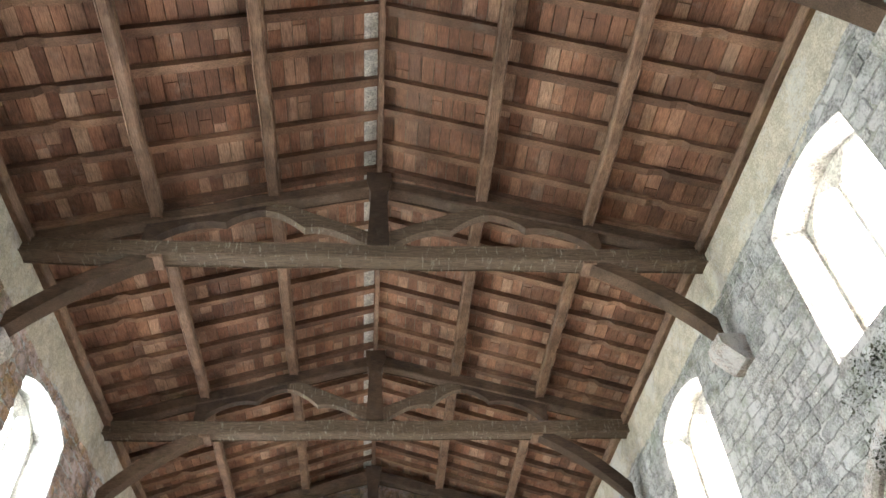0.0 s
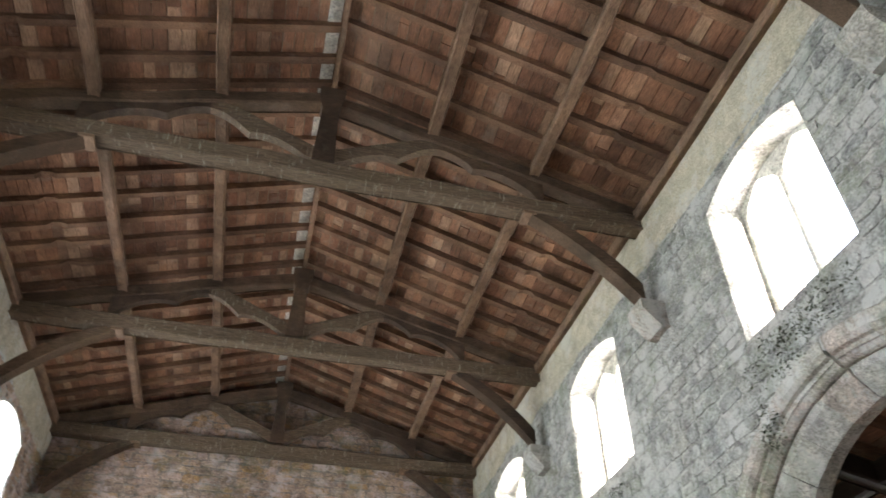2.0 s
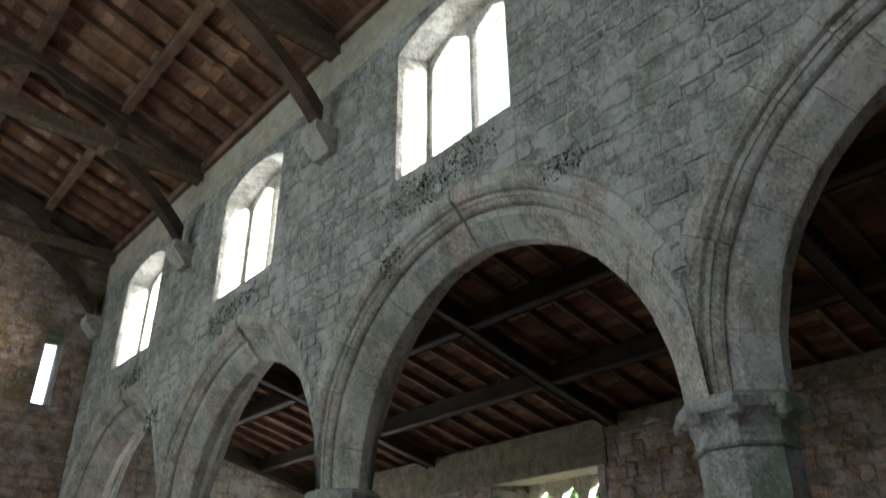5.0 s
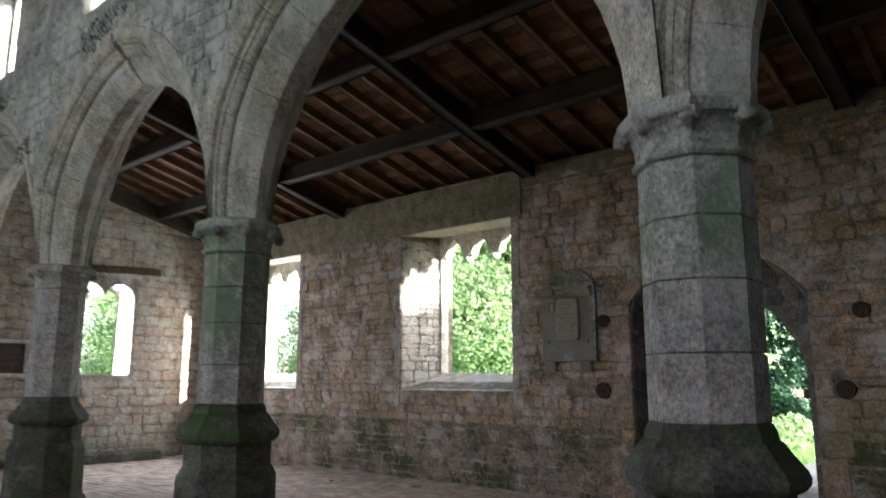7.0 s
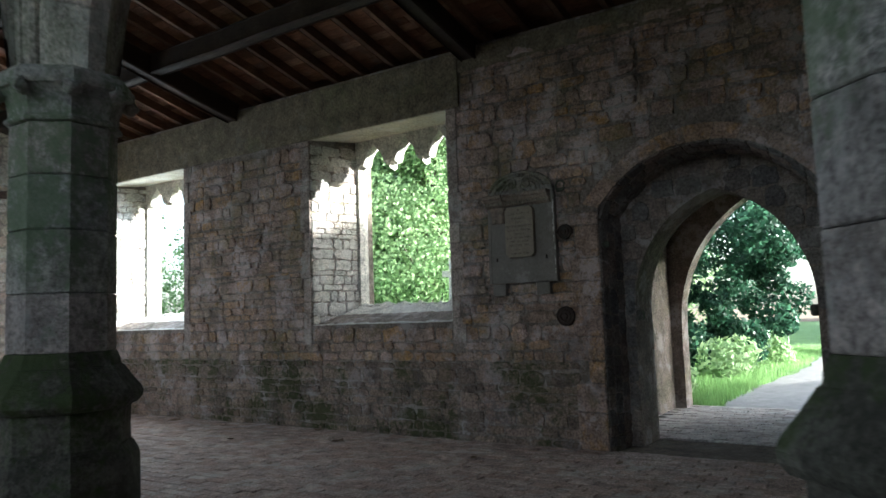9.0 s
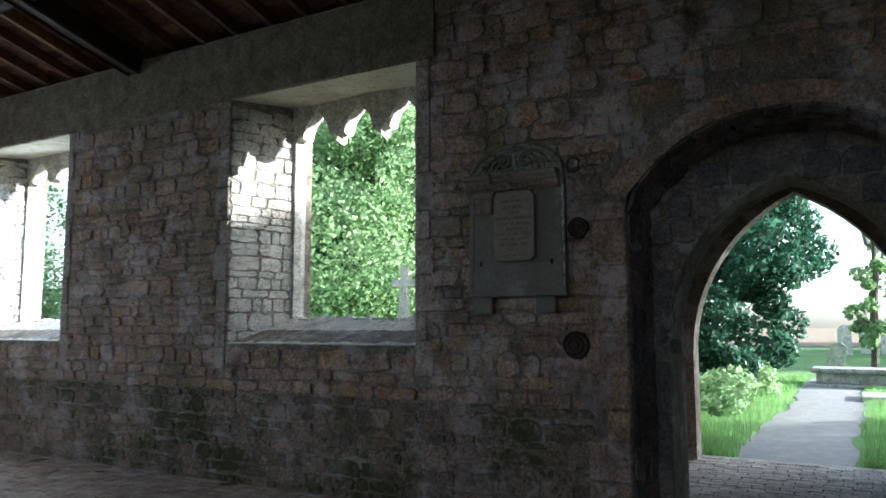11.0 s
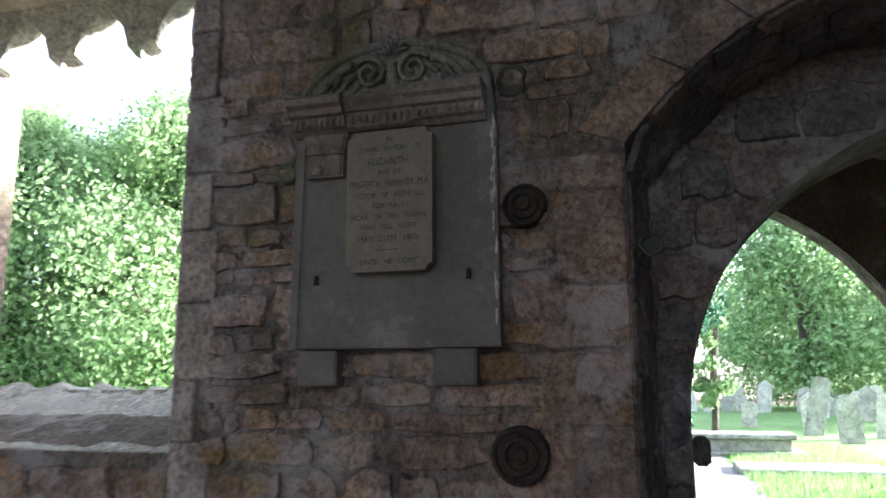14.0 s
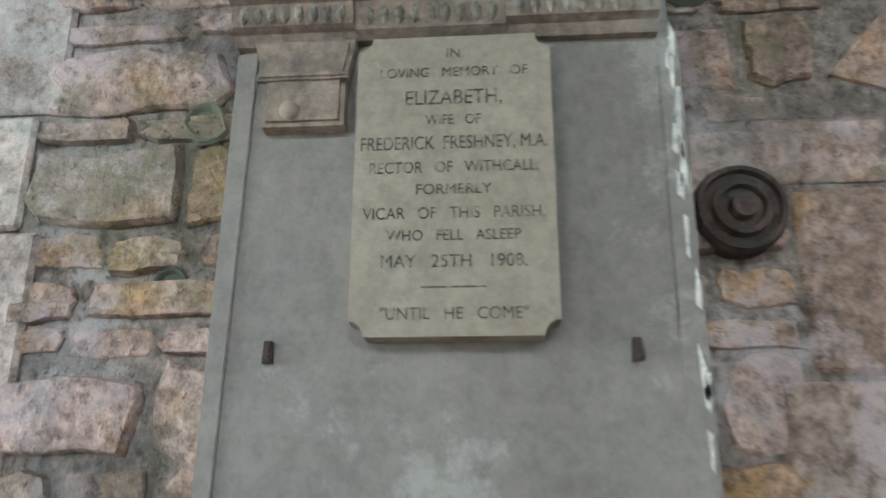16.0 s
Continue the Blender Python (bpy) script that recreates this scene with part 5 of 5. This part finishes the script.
tube([(7.905 + 0.362 * math.cos(a), 2.505 + 0.225 * math.sin(a), 0.045) for a in [math.pi * (0.05 + 0.9 * i / 24) for i in range(25)]], [0.02] * 25, "arch_moulding", ped, M_CARVED)
for s in (-1, 1):
    pts, rad = [], []
    for i in range(30):
        q = i / 29
        a = q * 3.4 * math.pi
        r = 0.058 * (1 - q) + 0.008
        pts.append((7.905 + s * (0.085 + r * math.cos(a + 0.6)), 2.615 + r * math.sin(a + 0.6), 0.062 + 0.012 * q))
        rad.append(0.011 - 0.005 * q)
    tube(pts, rad, "scroll", ped, M_CARVED)
    pts = [(7.905 + s * (0.15 + 0.16 * q), 2.655 - 0.02 * q - 0.12 * q * q, 0.06) for q in [i / 9 for i in range(10)]]
    tube(pts, [0.022 - 0.012 * i / 9 for i in range(10)], "scroll", ped, M_CARVED)
    for k, (dy, z, a, L) in enumerate(((0.10, 2.545, 0.6, 0.04), (0.14, 2.555, -0.2, 0.045), (0.19, 2.56, -0.4, 0.05), (0.235, 2.545, -0.7, 0.045), (0.16, 2.605, 0.3, 0.04), (0.215, 2.60, -0.1, 0.04), (0.055, 2.54, 0.9, 0.035), (0.27, 2.53, -1.0, 0.03))):
        ob = new("carved_leaf", leaf_data)
        ob.matrix_basis = pose(-0.058, 7.905 + s * dy - 7.90, z, s * (40 + 40 * a), 0, 0) @ Matrix.Diagonal((0.022, 0.012, L * 0.8, 1))
        ob.parent = ped
for i in range(7):
    a = math.pi * (i + 0.5) / 7
    ob = new("shell_rib", leaf_data)
    ob.matrix_basis = pose(-0.060, 7.905 + 0.035 * math.cos(a) - 7.90, 2.685 + 0.032 * math.sin(a), -math.degrees(math.pi / 2 - a), 0, 0) @ Matrix.Diagonal((0.018, 0.008, 0.034, 1))
    ob.parent = ped
bm = plate([(7.93, 2.53), (7.88, 2.53), (7.89, 2.65), (7.92, 2.65)], 0.045, 0.07, 0.006)
facing(bm)
part("stem", bm, M_CARVED, ped)
for y0, y1 in ((8.243, 8.098), (7.745, 7.598)):
    bm = plate([(y0, 1.490), (y0 - 0.145, 1.488), (y0 - 0.145, 1.606), (y0, 1.608)], -0.02, 0.075, 0.006)
    facing(bm)
    part("bracket", bm, M_SLATE, memorial, "square stone bracket")
for y in (8.181, 7.623):
    bm = plate([(y - 0.008, 1.838), (y + 0.008, 1.838), (y + 0.006, 1.872), (y - 0.006, 1.872)], 0.05, 0.082, 0.003)
    facing(bm)
    part("fixing_pin", bm, M_RUST_AND_SHADE, memorial, "rusty fixing pin")


def anchor_disc(y, z, r, label="round rusted iron tie plate with rings"):
    """A tie plate, turned in rings."""
    bm = bmesh.new()
    rows = [(1.0, -0.03), (1.0, 0.035), (0.93, 0.05), (0.84, 0.05), (0.80, 0.038), (0.66, 0.038), (0.62, 0.055), (0.48, 0.055), (0.44, 0.042), (0.30, 0.042), (0.26, 0.062), (0.0, 0.066)]
    rings = []
    for k, o in rows[:-1]:
        rings.append([bm.verts.new((-o, r * k * math.cos(a) * (1 + 0.02 * math.sin(3 * a)), r * k * math.sin(a))) for a in [2 * math.pi * j / 28 for j in range(28)]])
    for a, b in zip(rings, rings[1:]):
        for j in range(28):
            bm.faces.new((a[j], a[(j + 1) % 28], b[(j + 1) % 28], b[j]))
    bm.faces.new(rings[-1])
    ob = part("tie_plate", bm, M_RUST_AND_SHADE)
    ob.location = (XW, y, z)
    tagged(ob, label, "tie plate", "tie plates of the aisle wall")


for y, z, r in ((7.437, 2.085, 0.075), (7.47, 1.265, 0.095), (4.69, 2.05, 0.08), (4.88, 1.30, 0.09)):
    anchor_disc(y, z, r)
# Socket holes: flat discs, the shade inside put into their dark colour
for y, z, r in ((8.345, 2.28, 0.034), (8.375, 1.98, 0.026), (7.475, 2.545, 0.05), (7.03, 1.93, 0.03)):
    bm = bmesh.new()
    rings = []
    for k, o in ((1.25, 0.010), (1.12, 0.019), (1.0, 0.017), (0.8, 0.008), (0.4, 0.006)):
        rings.append([bm.verts.new((-o, r * k * math.cos(a) * (1 + 0.16 * math.sin(2 * a + 9 * y) + 0.08 * math.sin(5 * a + y)), r * k * math.sin(a))) for a in [2 * math.pi * j / 14 for j in range(14)]])
    for a, b in zip(rings, rings[1:]):
        for j in range(14):
            bm.faces.new((a[j], a[(j + 1) % 14], b[(j + 1) % 14], b[j]))
    bm.faces.new(rings[-1])
    ob = part("socket", bm, M_MOSS_AND_HOLE)
    ob.location = (XW, y, z)
    tagged(ob, "small dark disc standing for a shaded socket hole in the rubble", "socket", "socket holes of the aisle wall")

# ---- door: dressed jamb stones, rear arch ring and rubble lining ----
def rear_point(q, grow=0.0):
    """The rear arch line: q from 0 at one jamb over the crown to 2 at the other."""
    k = q if q <= 1 else 2 - q
    y, z = 0.97 * (1 - k), 2.28 + 0.50 * (1 - (1 - k) ** 2.4)
    return (6.13 + (y + grow * (1 - k * 0.8)) * (1 if q <= 1 else -1), z + grow * (0.35 + 0.65 * k))


for i in range(9):
    q0, q1 = 2 * i / 9 + 0.003, 2 * (i + 1) / 9 - 0.003
    steps = [q0 + (q1 - q0) * j / 3 for j in range(4)]
    pts = [rear_point(q, 0.002) for q in steps] + [rear_point(q, 0.155) for q in steps[::-1]]
    bm = bmesh.new()
    slab(bm, pts, 'x', XW - 0.009, XW + 0.02)
    part("voussoir", bm, M_RUBBLE, wall)
rnd = random.Random(17)
for s in (-1, 1):
    z = 0.0
    while z < 2.24:
        h = min(rnd.uniform(0.2, 0.38), 2.26 - z)
        w = rnd.choice((0.16, 0.24, 0.3))
        bm = bmesh.new()
        a, b = 6.13 + s * 0.974, 6.13 + s * (0.974 + w)
        box(bm, XW - 0.014, XW + 0.05, min(a, b), max(a, b), z + 0.005, z + h - 0.005, 0.01)
        part("jamb_stone", bm, M_RUBBLE, wall)
        z += h
# rubble lining of the reveal between rear arch and door arch
def walk_loop(loop, back):
    """Evenly spaced stations up one jamb, over the arch and down the other: (front point, back point)."""
    front = [loop[-1]] + loop[:-1]
    rear_pts = [back[-1]] + back[:-1]
    out = []
    for (a, b), (c, d) in zip(zip(front, front[1:]), zip(rear_pts, rear_pts[1:])):
        L = math.dist(a, b)
        k = max(1, round(L / 0.05))
        for i in range(k):
            q = i / k
            out.append((Vector((XW, a[0] + (b[0] - a[0]) * q, a[1] + (b[1] - a[1]) * q)), Vector((8.12, c[0] + (d[0] - c[0]) * q, c[1] + (d[1] - c[1]) * q))))
    return out


stations = walk_loop(rear, rear_end)
verts, faces = [], []
for d0, d1 in ((0.02, 0.34), (0.34, 0.68), (0.68, 1.0)):
    i = 0
    while i < len(stations) - 2:
        step = min(rnd.choice((2, 3, 4, 5)), len(stations) - 1 - i)
        a0, a1 = stations[i][0].lerp(stations[i][1], d0), stations[i][0].lerp(stations[i][1], d1)
        b0, b1 = stations[i + step][0].lerp(stations[i + step][1], d0), stations[i + step][0].lerp(stations[i + step][1], d1)
        nrm = (b0 - a0).cross(a1 - a0).normalized()
        mid = (a0 + b1) / 2
        if nrm.dot(Vector((mid.x, 6.13, 1.2)) - mid) < 0:
            nrm = -nrm
        v, f = STONES[rnd.randrange(len(STONES))]
        b = len(verts)
        for p in v:
            u, w = 0.5 + p[0] * 0.95, 0.5 + p[1] * 0.94
            verts.append(tuple(a0.lerp(b0, u).lerp(a1.lerp(b1, u), w) + nrm * p[2] * 0.7))
        faces.extend([tuple(b + q for q in t) for t in f])
        i += step
tagged(mesh_object("arch_lining", verts, faces, M_LINING, wall), kind="stuff")


def between_arches(z):
    """What stays free on the face behind the rear arch: outside its line and inside the door."""
    half = 0.80 if z < 1.34 else 0.0
    if 1.34 <= z < 2.41:
        r = (1.07 ** 2 + 0.64) / 1.6
        half = max(0.0, math.sqrt(max(0.0, r * r - (z - 1.34) ** 2)) - (r - 0.80))
    k = 0.0 if z < 2.22 else min(1.0, (z - 2.22) / 0.5)
    wide = 0.905 * (1 if z < 2.22 else (1 - k) ** (1 / 2.4))
    return [(4.0, 6.13 - wide), (6.13 - half, 6.13 + half), (6.13 + wide, 9.0)]


lay_stones(wall, 'x', 8.12, -1, 5.2, 7.1, 0.0, 2.70, between_arches, M_LINING, (0.10, 0.24), (0.10, 0.26), seed=44, name="arch_stone")
for s in (1, -1):
    bm = bmesh.new()
    yy = 6.13 + s * 0.80
    box(bm, 8.10, 8.22, min(yy, yy - s * 0.06), max(yy, yy - s * 0.06), 1.20, 1.30, 0.015)
    part("impost_block", bm, M_MOSSY, wall)

# ---- aisle end: lintel timber, wall niche, stone bench; leaves on the floor ----
bm = bmesh.new()
beam(bm, (4.9, YE + 0.03, 3.30), (6.55, YE + 0.03, 3.36), 0.14, 0.12, 0.01, 5, 0.015)
tagged(part("lintel_timber", bm, M_OAK), "weathered grey oak lintel over the end window", "lintel")
recess = thing("wall_niche", "square framed stone recess in the end wall", "niche", (4.08, YE + 0.03, 1.72))
for nm, x0, x1, z0, z1 in (("side", -0.31, -0.25, -0.28, 0.28), ("side", 0.25, 0.31, -0.28, 0.28), ("head", -0.31, 0.31, 0.24, 0.30), ("sill", -0.31, 0.31, -0.30, -0.24)):
    bm = bmesh.new()
    box(bm, x0, x1, -0.06, 0.03, z0, z1, 0.008)
    part("frame_" + nm, bm, M_DRESSED, recess)
# No hollow behind: the niche's shade is a dark sheet on the wall
bm = bmesh.new()
box(bm, -0.26, 0.26, -0.035, 0.0, -0.25, 0.25, 0.004)
part("recess_back", bm, M_RUST_AND_SHADE, recess, "dark panel standing for the shade in the recess")
bm = bmesh.new()
box(bm, 4.2, 6.6, YE - 0.42, YE + 0.02, 0.0, 0.16, 0.02)
tagged(part("stone_bench", bm, M_MOSSY), "low mossy stone ledge along the end wall", "bench")
n = Nodes("dead leaf")
M_DEAD = n.finish(n.ramp(n.chance(), [(0.0, (0.07, 0.045, 0.03)), (1.0, (0.24, 0.17, 0.11))]), 0.8)
for i, (x, y, size) in enumerate(((7.58, 10.69, 0.06), (7.09, 9.94, 0.085), (7.45, 13.25, 0.1), (7.2, 6.83, 0.07), (6.7, 11.2, 0.05), (5.6, 12.4, 0.05), (6.9, 8.1, 0.04), (5.9, 9.7, 0.045), (7.4, 12.2, 0.05))):
    rnd = random.Random(i)
    bm = bmesh.new()
    ring = [bm.verts.new((size * k * math.cos(a), size * 0.6 * k * math.sin(a), 0.006 + 0.022 * rnd.random())) for a, k in [(2 * math.pi * j / 9, rnd.uniform(0.75, 1.1)) for j in range(9)]]
    c = bm.verts.new((0, 0, 0.004))
    for j in range(9):
        bm.faces.new((ring[j], ring[(j + 1) % 9], c))
    ob = part("fallen_leaf", bm, M_DEAD)
    ob.matrix_basis = pose(x, y, 0.0, 0, 0, rnd.uniform(0, 360))
    tagged(ob, "curled dead leaf on the brick floor", "leaf", "fallen leaves")

# ---- laid stones of the walls ----
def window_blocked(z, y0, y1):
    if 1.21 < z < 3.60:
        return [(y0 - 0.13, y1 + 0.13)]
    return [(y0 - 0.13, y0), (y1, y1 + 0.13)] if 0.98 < z <= 1.21 else []


def door_blocked(z):
    if z < 2.28:
        return [(6.13 - 1.22, 6.13 + 1.22)]
    if z < 2.94:
        s = 1.14 * math.sqrt(max(0.0, 1 - ((z - 2.28) / 0.66) ** 2)) if z < 2.94 else 0.0
        return [(6.13 - s, 6.13 + s)]
    return []


def aisle_blocked(z):
    out = door_blocked(z)
    for y0, y1 in WINDOWS:
        out += window_blocked(z, y0, y1)
    if z > 3.55:
        out.append((8.60, 30.0))
    return out


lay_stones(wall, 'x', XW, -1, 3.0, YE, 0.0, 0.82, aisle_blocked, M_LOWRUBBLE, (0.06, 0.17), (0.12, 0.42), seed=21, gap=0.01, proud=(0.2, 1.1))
lay_stones(wall, 'x', XW, -1, 3.0, YE, 0.82, 4.10, aisle_blocked, M_RUBBLE, (0.05, 0.18), (0.10, 0.43), near=(7.12, 8.78, 0.9, 3.0), seed=11, gap=0.012, proud=(0.3, 1.4))
lay_stones(arcade, 'x', XN, -1, 2.0, YE, 2.9, 7.31, arcade_blocked, M_ASHLAR, (0.11, 0.20), (0.16, 0.42), near=(4.2, 8.6, 3.6, 5.4), seed=12, gap=0.012, proud=(0.3, 1.05))
lay_stones(far_wall, 'x', XL, 1, 5.0, YE, 4.2, 7.31, lambda z: [b for b in arcade_blocked(z) if z > 5.3], M_RUBBLE, (0.10, 0.2), (0.15, 0.42), seed=13)
lay_stones(end_nave, 'y', YE, -1, XL, XN, 2.0, 9.0, lambda z: ([(2.06, 2.40)] if 4.98 < z < 6.32 else []) + ([(-20, RIDGE - (9.35 - z) / 0.36), (RIDGE + (9.35 - z) / 0.36, 20)] if z > 7.9 else []),
           M_RUBBLE, (0.11, 0.22), (0.18, 0.5), seed=14)
lay_stones(end_aisle, 'y', YE + 0.05, -1, XS, XW, 0.0, 5.2, lambda z: ([(4.98, 6.16)] if 1.42 < z < 3.12 else []) + ([(7.70 - (z - 4.15) / ASL, 20)] if z > 4.1 else []),
           M_END, (0.12, 0.22), (0.18, 0.46), seed=15, proud=(0.2, 0.9))

# ---- brick floor ----
def brick_mesh():
    v = []
    for z, k in ((-0.02, 1.0), (-0.003, 1.0), (0.002, 0.95)):
        v += [(-0.5 * k, -0.5 * k, z), (0.5 * k, -0.5 * k, z), (0.5 * k, 0.5 * k, z), (-0.5 * k, 0.5 * k, z)]
    f = [(8, 9, 10, 11)]
    for r in (0, 4):
        f += [(r + i, r + (i + 1) % 4, r + 4 + (i + 1) % 4, r + 4 + i) for i in range(4)]
    return v, f


BV, BF = brick_mesh()
brick_data = bpy.data.meshes.new("brick")
brick_data.from_pydata(BV, [], BF)
brick_data.materials.append(M_BRICK)


def pave(owner, x0, x1, y0, y1, free, near=None, seed=2, long=0.225, short=0.112, mat=M_BRICK):
    rnd = random.Random(seed)
    verts, faces = [], []
    single = 0
    row = 0
    x = x0
    bv = np.array(BV)
    while x < x1:
        y = y0 - (long / 2 if row % 2 else 0) + rnd.uniform(-0.02, 0.02)
        while y < y1:
            cx, cy = x + short / 2, y + long / 2
            if y0 <= cy <= y1 and not free(cx, cy):
                h, tz = rnd.uniform(-0.004, 0.004), rnd.uniform(-0.02, 0.02)
                if near and near[0] < cx < near[1] and near[2] < cy < near[3] and single < 300:
                    ob = new("brick", brick_data)
                    ob.material_slots[0].link = 'OBJECT'
                    ob.material_slots[0].material = mat
                    ob.location, ob.rotation_euler, ob.scale = (cx, cy, h), (0, 0, tz), (short - 0.008, long - 0.008, 1)
                    ob.parent = owner
                    single += 1
                else:
                    b = len(verts)
                    p = bv * (short - 0.008, long - 0.008, 1)
                    q = np.stack([cx + p[:, 0] - p[:, 1] * tz, cy + p[:, 1] + p[:, 0] * tz, p[:, 2] + h], 1)
                    verts.extend(q.tolist())
                    faces.extend([tuple(b + i for i in t) for t in BF])
            y += long
        x += short
        row += 1
    ob = mesh_object("brickwork", verts, faces, mat, owner)
    tagged(ob, kind="stuff")


pave(floor, XL, XW, YB, YE, lambda x, y: any(abs(x - XP) < 0.42 and abs(y - p) < 0.42 for p in PIERS), near=(6.0, 7.7, 6.0, 12.0), seed=3)
porch_floor = bpy.data.objects["floor_porch"]
pave(porch_floor, XO, 11.1, 4.85, 7.4, lambda x, y: False, near=(8.6, 11.1, 5.3, 7.3), seed=4, mat=M_SKYLIT_BRICK)
